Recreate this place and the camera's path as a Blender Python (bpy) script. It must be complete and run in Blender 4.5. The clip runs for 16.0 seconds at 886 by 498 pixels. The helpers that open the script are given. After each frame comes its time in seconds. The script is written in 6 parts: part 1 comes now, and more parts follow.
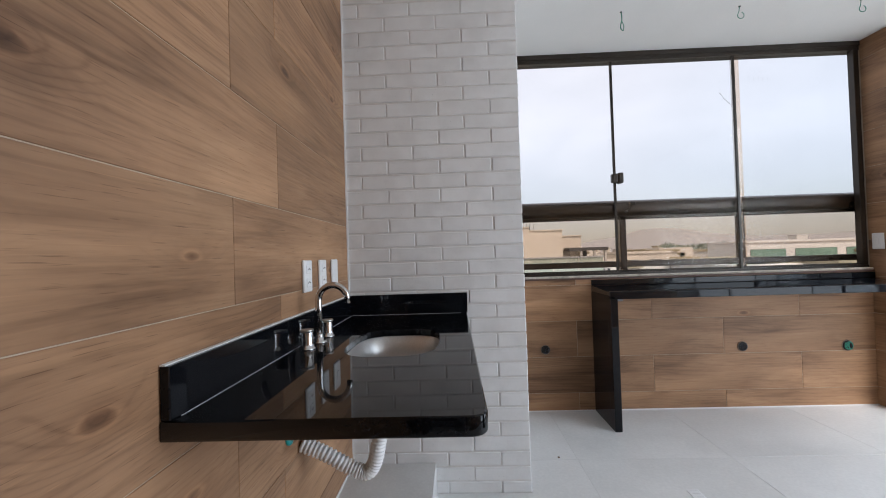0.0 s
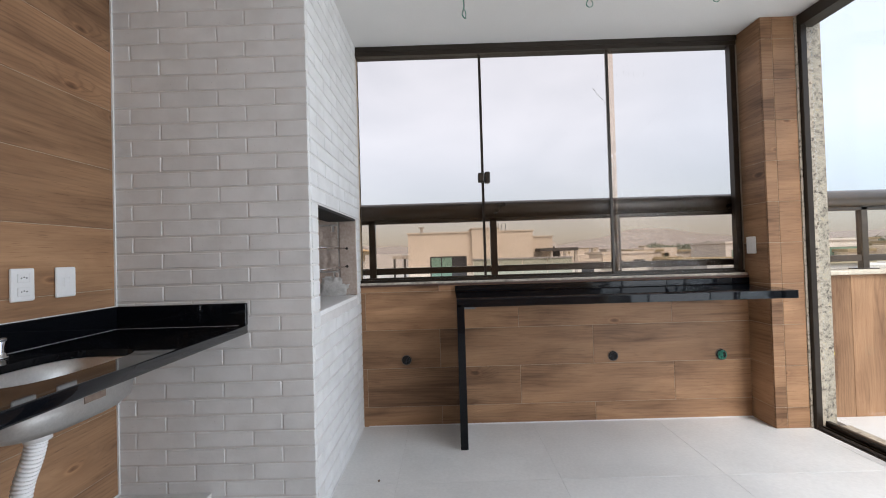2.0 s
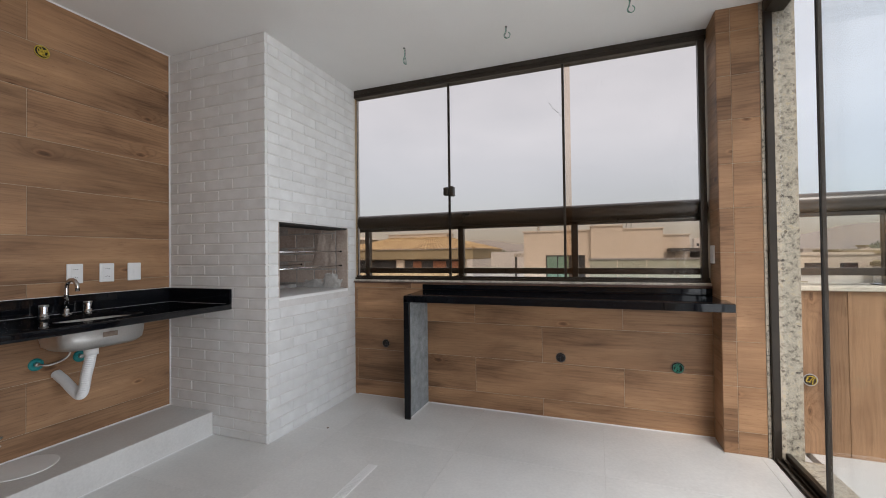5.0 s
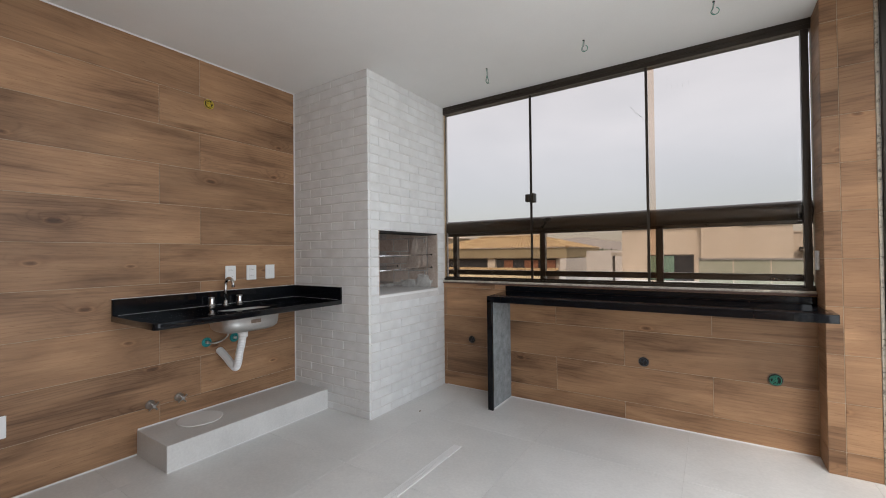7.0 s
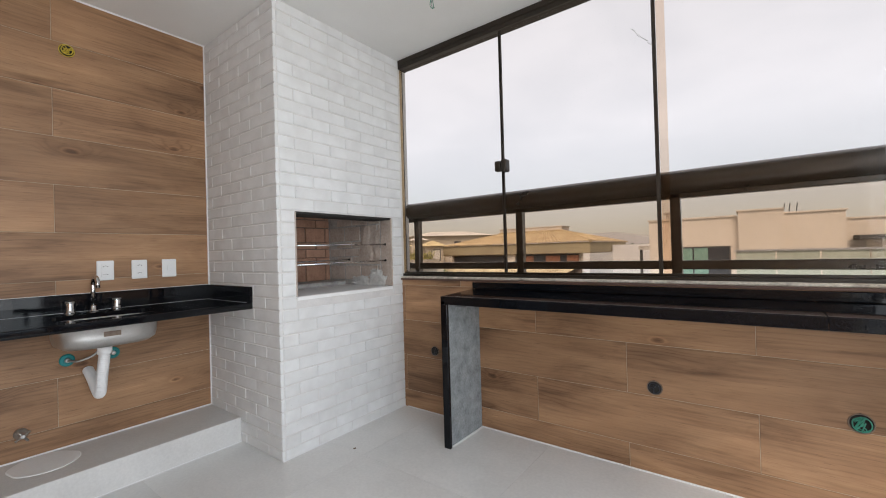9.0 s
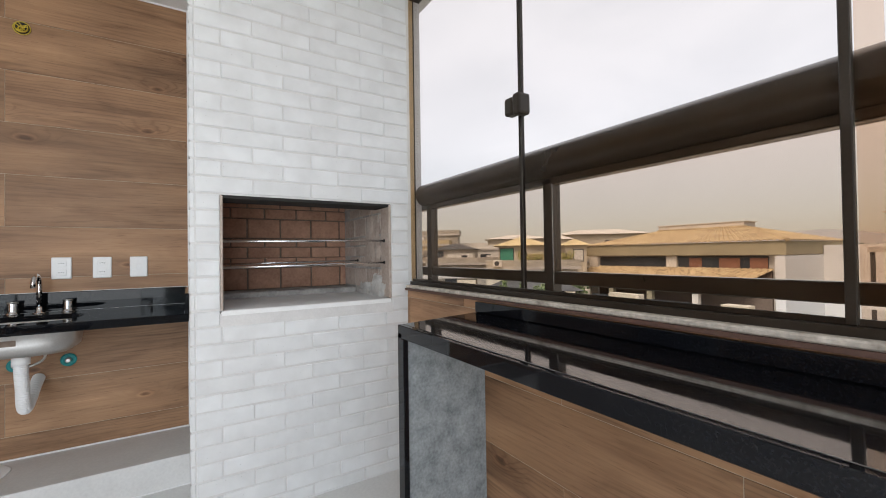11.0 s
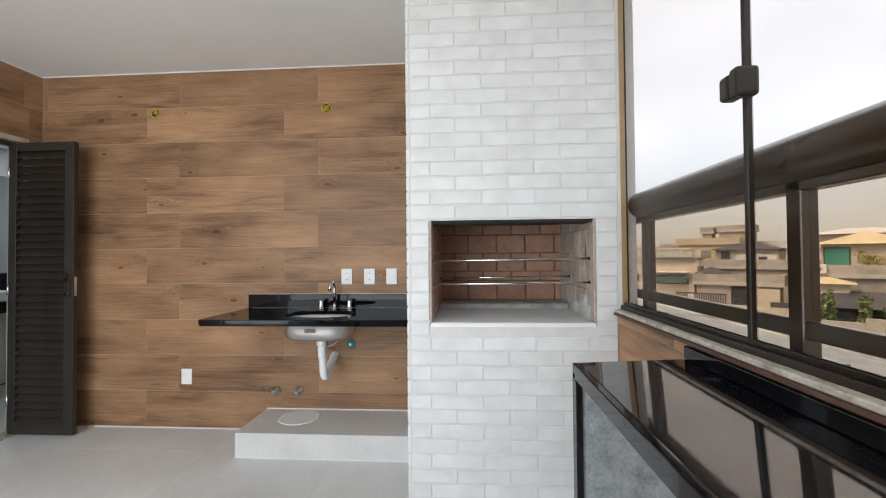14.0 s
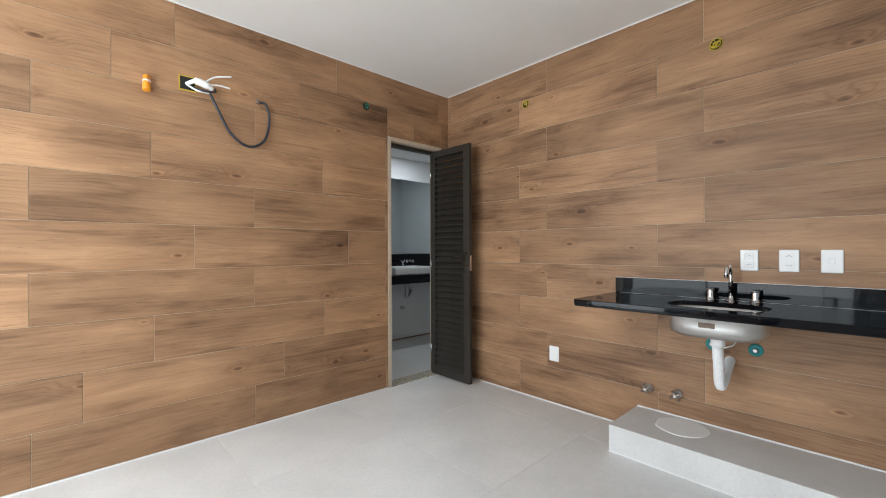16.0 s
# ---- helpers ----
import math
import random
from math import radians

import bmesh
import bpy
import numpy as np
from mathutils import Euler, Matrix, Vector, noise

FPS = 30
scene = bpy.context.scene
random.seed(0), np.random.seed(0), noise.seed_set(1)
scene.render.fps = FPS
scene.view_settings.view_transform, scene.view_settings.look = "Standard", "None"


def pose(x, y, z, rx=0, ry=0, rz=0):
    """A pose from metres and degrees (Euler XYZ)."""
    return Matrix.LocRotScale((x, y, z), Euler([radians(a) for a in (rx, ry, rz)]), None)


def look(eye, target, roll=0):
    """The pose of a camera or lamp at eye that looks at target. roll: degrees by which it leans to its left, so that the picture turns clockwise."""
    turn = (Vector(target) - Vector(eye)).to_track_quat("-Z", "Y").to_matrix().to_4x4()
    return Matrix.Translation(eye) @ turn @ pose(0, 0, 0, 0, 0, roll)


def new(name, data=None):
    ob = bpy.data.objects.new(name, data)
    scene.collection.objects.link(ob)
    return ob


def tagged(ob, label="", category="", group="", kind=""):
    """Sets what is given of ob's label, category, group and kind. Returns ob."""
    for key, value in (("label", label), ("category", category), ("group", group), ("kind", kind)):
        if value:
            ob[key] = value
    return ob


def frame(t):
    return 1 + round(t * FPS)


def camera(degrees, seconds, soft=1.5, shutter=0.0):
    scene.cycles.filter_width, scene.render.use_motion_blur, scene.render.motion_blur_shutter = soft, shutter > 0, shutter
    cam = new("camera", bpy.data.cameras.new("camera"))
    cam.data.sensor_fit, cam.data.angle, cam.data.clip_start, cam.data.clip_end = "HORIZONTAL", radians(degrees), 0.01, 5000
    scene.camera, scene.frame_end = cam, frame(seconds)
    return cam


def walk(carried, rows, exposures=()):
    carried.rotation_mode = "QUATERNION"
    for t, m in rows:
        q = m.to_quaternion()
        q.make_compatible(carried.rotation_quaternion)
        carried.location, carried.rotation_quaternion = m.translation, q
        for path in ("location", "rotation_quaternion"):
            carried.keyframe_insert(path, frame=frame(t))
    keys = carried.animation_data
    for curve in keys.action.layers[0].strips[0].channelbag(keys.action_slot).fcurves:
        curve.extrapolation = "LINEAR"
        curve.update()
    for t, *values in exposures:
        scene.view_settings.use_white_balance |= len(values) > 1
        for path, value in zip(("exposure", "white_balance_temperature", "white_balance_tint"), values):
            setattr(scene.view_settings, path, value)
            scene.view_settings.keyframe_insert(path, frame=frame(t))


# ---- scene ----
SKY, W_EAST = 1.17, 70.0
cam = camera(94.9, 16.0, 1.0)
PATH = [
    (0, (0.541, 0.936, 1.179), (0.483, 2.935, 1.213), -1.8),
    (0.5, (0.727, 1.022, 1.184), (0.690, 3.022, 1.210), -1.7),
    (1, (0.936, 1.081, 1.177), (0.923, 3.081, 1.203), -1.7),
    (1.5, (1.202, 1.147, 1.167), (1.201, 3.146, 1.197), -1.7),
    (2, (1.488, 1.148, 1.182), (1.475, 3.148, 1.212), -1.7),
    (2.5, (1.806, 1.110, 1.187), (1.771, 3.109, 1.221), -1.8),
    (3, (2.155, 1.106, 1.179), (2.088, 3.105, 1.215), -1.7),
    (3.5, (2.463, 1.123, 1.174), (2.332, 3.118, 1.207), -1.5),
    (4, (2.689, 1.022, 1.193), (2.425, 3.004, 1.228), -1.2),
    (4.3, (2.771, 0.942, 1.198), (2.401, 2.907, 1.233), -1.0),
    (4.5, (2.824, 0.933, 1.215), (2.35, 2.876, 1.24), -0.9),
    (5, (2.88, 0.909, 1.207), (2.178, 2.782, 1.235), -0.7),
    (5.2, (2.905, 0.878, 1.221), (2.117, 2.716, 1.251), -0.6),
    (7.3, (3.064, 0.701, 1.251), (1.94, 2.355, 1.267), -1.0),
    (7.5, (3.058, 0.785, 1.229), (1.92, 2.43, 1.236), -1.3),
    (8, (3.024, 1.03, 1.202), (1.866, 2.66, 1.209), -1.4),
    (8.5, (3.031, 1.338, 1.188), (1.859, 2.959, 1.2), -1.5),
    (9, (3.044, 1.682, 1.172), (1.837, 3.277, 1.189), -1.6),
    (9.2, (3.03, 1.844, 1.159), (1.802, 3.423, 1.179), -1.6),
    (11.3, (2.909, 3.101, 1.168), (1.119, 3.992, 1.196), -0.8),
    (11.5, (2.906, 3.178, 1.175), (1.059, 3.946, 1.205), -0.8),
    (12, (2.928, 3.265, 1.194), (0.99, 3.754, 1.235), -0.6),
    (12.5, (2.941, 3.295, 1.233), (0.959, 3.554, 1.276), -0.5),
    (13, (2.941, 3.303, 1.254), (0.944, 3.403, 1.294), -0.5),
    (13.5, (2.936, 3.287, 1.265), (0.936, 3.284, 1.305), -0.5),
    (14, (2.922, 3.286, 1.263), (0.926, 3.156, 1.299), -0.5),
    (14.5, (2.921, 3.247, 1.254), (0.945, 2.939, 1.289), -0.3),
    (15, (2.922, 3.162, 1.214), (1.013, 2.567, 1.24), -0.3),
    (15.2, (2.899, 3.126, 1.194), (1.046, 2.374, 1.212), -0.3),
    (15.5, (2.85, 3.016, 1.175), (1.116, 2.02, 1.198), -0.1),
    (16, (2.76, 2.877, 1.186), (1.395, 1.415, 1.189), -0.2),
]
walk(cam, [(t, look(eye, target, roll)) for t, eye, target, roll in PATH], ((0.0, 0.14, 6050.0, 10.5), (1.5, 0.06, 6150.0, 11.0), (2.5, -0.06, 6400.0, 12.0), (3.5, -0.3, 6500.0, 12.0), (5.0, -0.36, 6550.0, 12.0), (7.5, -0.18, 6550.0, 11.0), (9.0, 0.02, 6550.0, 11.0), (11.5, 0.12, 6500.0, 10.0), (13.5, 0.24, 6500.0, 9.0), (16.0, 0.44, 6450.0, 8.0)))

# ---- world, sun, large lights ----
world = bpy.data.worlds.new("overcast_sky")
scene.world = world
world.use_nodes = True
wn, wl = world.node_tree.nodes, world.node_tree.links
wn.clear()


def wnode(kind, **values):
    n = wn.new(kind)
    for k, v in values.items():
        n.inputs[k].default_value = v
    return n


SUN_ELEV, SUN_AZ = radians(52), radians(158)
wout = wn.new("ShaderNodeOutputWorld")
sky = wn.new("ShaderNodeTexSky")
sky.sky_type = "NISHITA"
sky.sun_disc = False
sky.sun_elevation, sky.sun_rotation = SUN_ELEV, SUN_AZ
bg_sky = wnode("ShaderNodeBackground", Strength=0.065)
wl.new(sky.outputs[0], bg_sky.inputs[0])
wco = wn.new("ShaderNodeTexCoord")
wmap = wnode("ShaderNodeMapping", Scale=(1.0, 1.0, 2.2))
wl.new(wco.outputs["Generated"], wmap.inputs[0])
cloud = wnode("ShaderNodeTexNoise", Scale=2.6, Detail=6.0, Roughness=0.5, Distortion=0.35)
wl.new(wmap.outputs[0], cloud.inputs[0])
ramp = wn.new("ShaderNodeValToRGB")
ramp.color_ramp.elements[0].position, ramp.color_ramp.elements[0].color = 0.30, (0.789, 0.780, 0.780, 1)
ramp.color_ramp.elements[1].position, ramp.color_ramp.elements[1].color = 0.62, (0.927, 0.908, 0.907, 1)
wl.new(cloud.outputs[0], ramp.inputs[0])
wsep = wn.new("ShaderNodeSeparateXYZ")
wl.new(wco.outputs["Generated"], wsep.inputs[0])
# the cloud deck is darker towards the horizon, and bluer in the east
rise = wnode("ShaderNodeMapRange")
for i, v in ((1, 0.0), (2, 0.25), (3, 0.0), (4, 1.0)):
    rise.inputs[i].default_value = v
wl.new(wsep.outputs[2], rise.inputs[0])
low = wn.new("ShaderNodeMix")
low.data_type, low.blend_type = "RGBA", "MIX"
low.inputs[6].default_value = (0.355, 0.358, 0.368, 1)
wl.new(rise.outputs[0], low.inputs[0])
wl.new(ramp.outputs[0], low.inputs[7])
east = wnode("ShaderNodeMapRange")
for i, v in ((1, 0.35), (2, 0.9), (3, 0.0), (4, 0.75)):
    east.inputs[i].default_value = v
wl.new(wsep.outputs[0], east.inputs[0])
tint = wn.new("ShaderNodeMix")
tint.data_type, tint.blend_type = "RGBA", "MULTIPLY"
tint.inputs[7].default_value = (0.96, 1.06, 1.16, 1)
wl.new(east.outputs[0], tint.inputs[0])
wl.new(low.outputs[2], tint.inputs[6])
bg_cloud = wnode("ShaderNodeBackground", Strength=SKY)
wl.new(tint.outputs[2], bg_cloud.inputs[0])
wadd = wn.new("ShaderNodeAddShader")
wl.new(bg_sky.outputs[0], wadd.inputs[0])
wl.new(bg_cloud.outputs[0], wadd.inputs[1])
wl.new(wadd.outputs[0], wout.inputs[0])

sun = new("sun", bpy.data.lights.new("sun", "SUN"))
sun.data.energy, sun.data.angle, sun.data.color = 3.4, radians(25), (1.0, 0.96, 0.9)
sun_way = Vector((math.sin(SUN_AZ) * math.cos(SUN_ELEV), math.cos(SUN_AZ) * math.cos(SUN_ELEV), math.sin(SUN_ELEV)))
sun.matrix_world = look(sun_way * 40, (0, 0, 0))


def area_lamp(name, eye, target, sx, sy, watts, colour):
    lamp = new(name, bpy.data.lights.new(name, "AREA"))
    lamp.data.shape, lamp.data.size, lamp.data.size_y = "RECTANGLE", sx, sy
    lamp.data.energy, lamp.data.color = watts, colour
    lamp.matrix_world = look(eye, target)
    return lamp


# added fill lamp in the terrace doors, boosting the daylight that enters there
area_lamp("terrace_daylight_fill", (4.08, 1.40, 1.38), (0.0, 1.40, 0.90), 2.60, 2.40, W_EAST, (0.89, 0.952, 1.0))
# the recessed spot of the bathroom
area_lamp("bathroom_spot_light", (-0.44, -0.95, 2.39), (-0.44, -0.95, 0.0), 0.09, 0.09, 5.0, (0.86, 0.93, 1.0))


# ---- materials ----
def material(name, colour=(0.8, 0.8, 0.8), rough=0.5, metal=0.0, spec=0.5):
    m = bpy.data.materials.new(name)
    m.use_nodes = True
    p = m.node_tree.nodes["Principled BSDF"]
    p.inputs["Base Color"].default_value = (*colour, 1)
    p.inputs["Roughness"].default_value = rough
    p.inputs["Metallic"].default_value = metal
    p.inputs["Specular IOR Level"].default_value = spec
    return m


def node(m, kind, **values):
    n = m.node_tree.nodes.new(kind)
    for k, v in values.items():
        n.inputs[k.replace("_", " ")].default_value = v
    return n


def link(m, a, b):
    m.node_tree.links.new(a, b)


def bsdf(m):
    return m.node_tree.nodes["Principled BSDF"]


def coords(m, scale=(1, 1, 1), kind="Object", shift=False):
    co = node(m, "ShaderNodeTexCoord")
    mp = node(m, "ShaderNodeMapping", Scale=scale)
    link(m, co.outputs[kind], mp.inputs[0])
    if shift:
        info = node(m, "ShaderNodeObjectInfo")
        mul = m.node_tree.nodes.new("ShaderNodeVectorMath")
        mul.operation = "SCALE"
        mul.inputs[0].default_value = (17.0, 31.0, 23.0)
        link(m, info.outputs["Random"], mul.inputs["Scale"])
        link(m, mul.outputs[0], mp.inputs["Location"])
    return mp.outputs[0]


def ramped(m, source, stops):
    r = m.node_tree.nodes.new("ShaderNodeValToRGB")
    e = r.color_ramp.elements
    while len(e) < len(stops):
        e.new(0.5)
    for el, (at, col) in zip(e, stops):
        el.position, el.color = at, (*col, 1)
    link(m, source, r.inputs[0])
    return r.outputs[0]


def mixed(m, a, b, how="MULTIPLY", fac=1.0):
    x = m.node_tree.nodes.new("ShaderNodeMix")
    x.data_type, x.blend_type = "RGBA", how
    for slot, v in ((0, fac), (6, a), (7, b)):
        if isinstance(v, (int, float)):
            x.inputs[slot].default_value = v
        elif isinstance(v, tuple):
            x.inputs[slot].default_value = (*v, 1)
        else:
            link(m, v, x.inputs[slot])
    return x.outputs[2]


def bumped(m, source, strength, distance=0.002):
    b = node(m, "ShaderNodeBump", Strength=strength, Distance=distance)
    link(m, source, b.inputs["Height"])
    link(m, b.outputs[0], bsdf(m).inputs["Normal"])


def speckled(name, dark, light, scale=6.0, fine=90.0, rough=0.6, bump=0.15, kind="Object", shift=False, metal=0.0):
    """A mineral or painted surface: broad stains and a fine grain."""
    m = material(name, light, rough, metal)
    co = coords(m, kind=kind, shift=shift)
    big = node(m, "ShaderNodeTexNoise", Scale=scale, Detail=5.0, Roughness=0.6)
    small = node(m, "ShaderNodeTexNoise", Scale=fine, Detail=3.0)
    link(m, co, big.inputs[0])
    link(m, co, small.inputs[0])
    both = mixed(m, big.outputs[0], small.outputs[0], "MIX", 0.35)
    link(m, ramped(m, both, ((0.32, dark), (0.66, light))), bsdf(m).inputs["Base Color"])
    r = node(m, "ShaderNodeMapRange")
    for i, v in ((1, 0.3), (2, 0.7), (3, max(rough - 0.08, 0.02)), (4, min(rough + 0.08, 1.0))):
        r.inputs[i].default_value = v
    link(m, big.outputs[0], r.inputs[0])
    link(m, r.outputs[0], bsdf(m).inputs["Roughness"])
    if bump:
        bumped(m, both, bump)
    return m


def maths(m, how, a, b=0.0, c=0.0):
    n = m.node_tree.nodes.new("ShaderNodeMath")
    n.operation = how
    for slot, v in enumerate((a, b, c)):
        if isinstance(v, (int, float)):
            n.inputs[slot].default_value = v
        else:
            link(m, v, n.inputs[slot])
    return n.outputs[0]


def wood_material(name):
    """Wood-look porcelain plank: growth lines that bend round knots, short pores, cloudy brown patches, and the tone of each plank."""
    m = material(name, (0.27, 0.165, 0.095), 0.46, 0.0, 0.30)

    def noisy(scale, detail, rough, distort=0.0):
        n = node(m, "ShaderNodeTexNoise", Scale=1.0, Detail=detail, Roughness=rough, Distortion=distort)
        link(m, coords(m, scale, shift=True), n.inputs[0])
        return n.outputs[0]

    info = node(m, "ShaderNodeObjectInfo")
    patches = noisy((2.1, 7.5, 7.5), 5.0, 0.58, 0.5)
    cloudy = noisy((1.1, 2.6, 2.6), 3.0, 0.5, 0.3)
    sway = noisy((0.9, 5.0, 5.0), 3.0, 0.5, 0.25)
    grain = noisy((5.0, 120.0, 120.0), 5.0, 0.62, 0.25)
    pores = noisy((11.0, 330.0, 330.0), 2.0, 0.5)
    streaks = noisy((1.6, 46.0, 46.0), 4.0, 0.6, 0.4)
    bands = noisy((1.3, 15.0, 15.0), 4.0, 0.55, 0.6)
    place = m.node_tree.nodes.new("ShaderNodeSeparateXYZ")
    link(m, coords(m, shift=True), place.inputs[0])
    flat = m.node_tree.nodes.new("ShaderNodeCombineXYZ")
    link(m, maths(m, "MULTIPLY", place.outputs[0], 1.9), flat.inputs[0])
    link(m, maths(m, "MULTIPLY", place.outputs[2], 4.4), flat.inputs[1])
    cells = node(m, "ShaderNodeTexVoronoi", Scale=1.0)
    cells.voronoi_dimensions = "2D"
    link(m, flat.outputs[0], cells.inputs[0])
    bare = maths(m, "GREATER_THAN", cells.outputs["Color"], 0.36)
    ragged = maths(m, "MULTIPLY_ADD", patches, 0.16, maths(m, "SUBTRACT", cells.outputs["Distance"], 0.070))
    wobble = maths(m, "ADD", ragged, bare)
    swell = ramped(m, wobble, ((0.0, (1, 1, 1)), (0.10, (0.6, 0.6, 0.6)), (0.30, (0, 0, 0))))
    rise = maths(m, "MULTIPLY", place.outputs[2], 300.0)
    field = maths(m, "ADD", maths(m, "MULTIPLY_ADD", sway, 48.0, rise), maths(m, "MULTIPLY", swell, 26.0))
    rings = maths(m, "MULTIPLY_ADD", maths(m, "SINE", field), 0.5, 0.5)
    base = ramped(m, patches, ((0.27, (0.215, 0.121, 0.067)), (0.41, (0.292, 0.166, 0.092)), (0.54, (0.332, 0.192, 0.107)), (0.74, (0.400, 0.240, 0.136))))
    c = mixed(m, base, ramped(m, cloudy, ((0.30, (0.76, 0.75, 0.75)), (0.50, (0.99, 0.99, 0.99)), (0.70, (1.16, 1.15, 1.13)))))
    c = mixed(m, c, ramped(m, streaks, ((0.28, (0.86, 0.845, 0.83)), (0.45, (0.99, 0.99, 0.99)), (0.70, (1.06, 1.06, 1.055)))))
    lined = ramped(m, rings, ((0.0, (0.74, 0.71, 0.69)), (0.18, (0.95, 0.945, 0.94)), (0.55, (1.0, 1.0, 1.0)), (1.0, (1.03, 1.03, 1.025))))
    where = ramped(m, cloudy, ((0.36, (0.85, 0.85, 0.85)), (0.56, (0.14, 0.14, 0.14))))
    c = mixed(m, c, lined, "MULTIPLY", where)
    c = mixed(m, c, ramped(m, grain, ((0.30, (0.87, 0.855, 0.84)), (0.46, (0.99, 0.99, 0.99)), (0.70, (1.05, 1.05, 1.045)))))
    c = mixed(m, c, ramped(m, pores, ((0.27, (0.62, 0.58, 0.55)), (0.36, (1, 1, 1)))))
    c = mixed(m, c, ramped(m, bands, ((0.30, (0.62, 0.60, 0.585)), (0.44, (0.96, 0.955, 0.95)), (0.62, (1.03, 1.03, 1.025)))))
    scratch = noisy((3.0, 210.0, 210.0), 2.0, 0.5)
    c = mixed(m, c, ramped(m, scratch, ((0.66, (1, 1, 1)), (0.74, (1.28, 1.27, 1.25)))), "MULTIPLY", ramped(m, bands, ((0.40, (0.2,) * 3), (0.60, (0.8,) * 3))))
    knot = ramped(m, wobble, ((0.025, (0.34, 0.29, 0.26)), (0.055, (0.66, 0.60, 0.56)), (0.075, (1.10, 1.06, 1.02)), (0.11, (0.84, 0.81, 0.79)), (0.22, (1, 1, 1))))
    c = mixed(m, c, knot, "MULTIPLY", 0.85)
    link(m, mixed(m, c, info.outputs["Color"]), bsdf(m).inputs["Base Color"])
    relief = maths(m, "MULTIPLY_ADD", rings, 0.35, grain)
    bumped(m, relief, 0.16, 0.001)
    link(m, ramped(m, grain, ((0.3, (0.56,) * 3), (0.7, (0.42,) * 3))), bsdf(m).inputs["Roughness"])
    return m


def clear_glass(name, tint, gloss=0.05):
    """A flat pane: straight through, with a mirror share that grows towards grazing."""
    m = bpy.data.materials.new(name)
    m.use_nodes = True
    m.node_tree.nodes.clear()
    out = m.node_tree.nodes.new("ShaderNodeOutputMaterial")
    clear = node(m, "ShaderNodeBsdfTransparent")
    clear.inputs[0].default_value = (*tint, 1)
    shine = node(m, "ShaderNodeBsdfGlossy", Roughness=0.0)
    weight = m.node_tree.nodes.new("ShaderNodeLayerWeight")
    weight.inputs[0].default_value = 0.5
    power = m.node_tree.nodes.new("ShaderNodeMath")
    power.operation = "POWER"
    power.inputs[1].default_value = 5.0
    link(m, weight.outputs["Facing"], power.inputs[0])
    share = m.node_tree.nodes.new("ShaderNodeMath")
    share.operation = "MULTIPLY_ADD"
    share.inputs[1].default_value, share.inputs[2].default_value = 0.35, gloss
    link(m, power.outputs[0], share.inputs[0])
    mix = m.node_tree.nodes.new("ShaderNodeMixShader")
    link(m, share.outputs[0], mix.inputs[0])
    link(m, clear.outputs[0], mix.inputs[1])
    link(m, shine.outputs[0], mix.inputs[2])
    link(m, mix.outputs[0], out.inputs[0])
    return m


def granite_material():
    m = material("speckled_granite", (0.5, 0.45, 0.36), 0.35)
    co = coords(m)
    a = node(m, "ShaderNodeTexNoise", Scale=38.0, Detail=4.0, Roughness=0.7)
    b = node(m, "ShaderNodeTexVoronoi", Scale=75.0)
    link(m, co, a.inputs[0])
    link(m, co, b.inputs[0])
    base = ramped(m, a.outputs[0], ((0.34, (0.10, 0.085, 0.07)), (0.42, (0.32, 0.28, 0.215)), (0.55, (0.46, 0.41, 0.33)), (0.68, (0.48, 0.39, 0.26))))
    dots = ramped(m, b.outputs["Color"], ((0.06, (0.3, 0.28, 0.27)), (0.2, (1, 1, 1))))
    link(m, mixed(m, base, dots), bsdf(m).inputs["Base Color"])
    return m


def painted_brick_material():
    m = material("white_painted_brick", (0.74, 0.735, 0.72), 0.62)
    co = coords(m, shift=True)
    big = node(m, "ShaderNodeTexNoise", Scale=7.0, Detail=4.0)
    fine = node(m, "ShaderNodeTexNoise", Scale=60.0, Detail=4.0, Roughness=0.65)
    pits = node(m, "ShaderNodeTexVoronoi", Scale=34.0)
    for n in (big, fine, pits):
        link(m, co, n.inputs[0])
    info = node(m, "ShaderNodeObjectInfo")
    base = ramped(m, big.outputs[0], ((0.3, (0.66, 0.66, 0.655)), (0.65, (0.765, 0.77, 0.77))))
    own = ramped(m, info.outputs["Random"], ((0.0, (0.965, 0.96, 0.955)), (1.0, (1.0, 1.0, 1.0))))
    spots = ramped(m, pits.outputs["Distance"], ((0.035, (0.45, 0.43, 0.41)), (0.06, (1, 1, 1))))
    link(m, mixed(m, mixed(m, base, own), spots, "MULTIPLY", 0.55), bsdf(m).inputs["Base Color"])
    bumped(m, fine.outputs[0], 0.35, 0.003)
    return m


def black_granite_material(name="black_polished_granite", spec=0.5, rough=(0.03, 0.055)):
    m = material(name, (0.008, 0.009, 0.012), 0.045, 0.0, spec)
    co = coords(m)
    fine = node(m, "ShaderNodeTexNoise", Scale=240.0, Detail=2.0)
    smear = node(m, "ShaderNodeTexNoise", Scale=5.0, Detail=4.0)
    link(m, co, fine.inputs[0])
    link(m, co, smear.inputs[0])
    link(m, ramped(m, fine.outputs[0], ((0.45, (0.004, 0.0045, 0.006)), (0.75, (0.008, 0.009, 0.012)))), bsdf(m).inputs["Base Color"])
    link(m, ramped(m, smear.outputs[0], ((0.4, (rough[0],) * 3), (0.7, (rough[1],) * 3))), bsdf(m).inputs["Roughness"])
    return m


def foliage_material(name, a, b):
    m = material(name, a, 0.55)
    geo = m.node_tree.nodes.new("ShaderNodeNewGeometry")
    link(m, ramped(m, geo.outputs["Random Per Island"], ((0.0, a), (1.0, b))), bsdf(m).inputs["Base Color"])
    return m


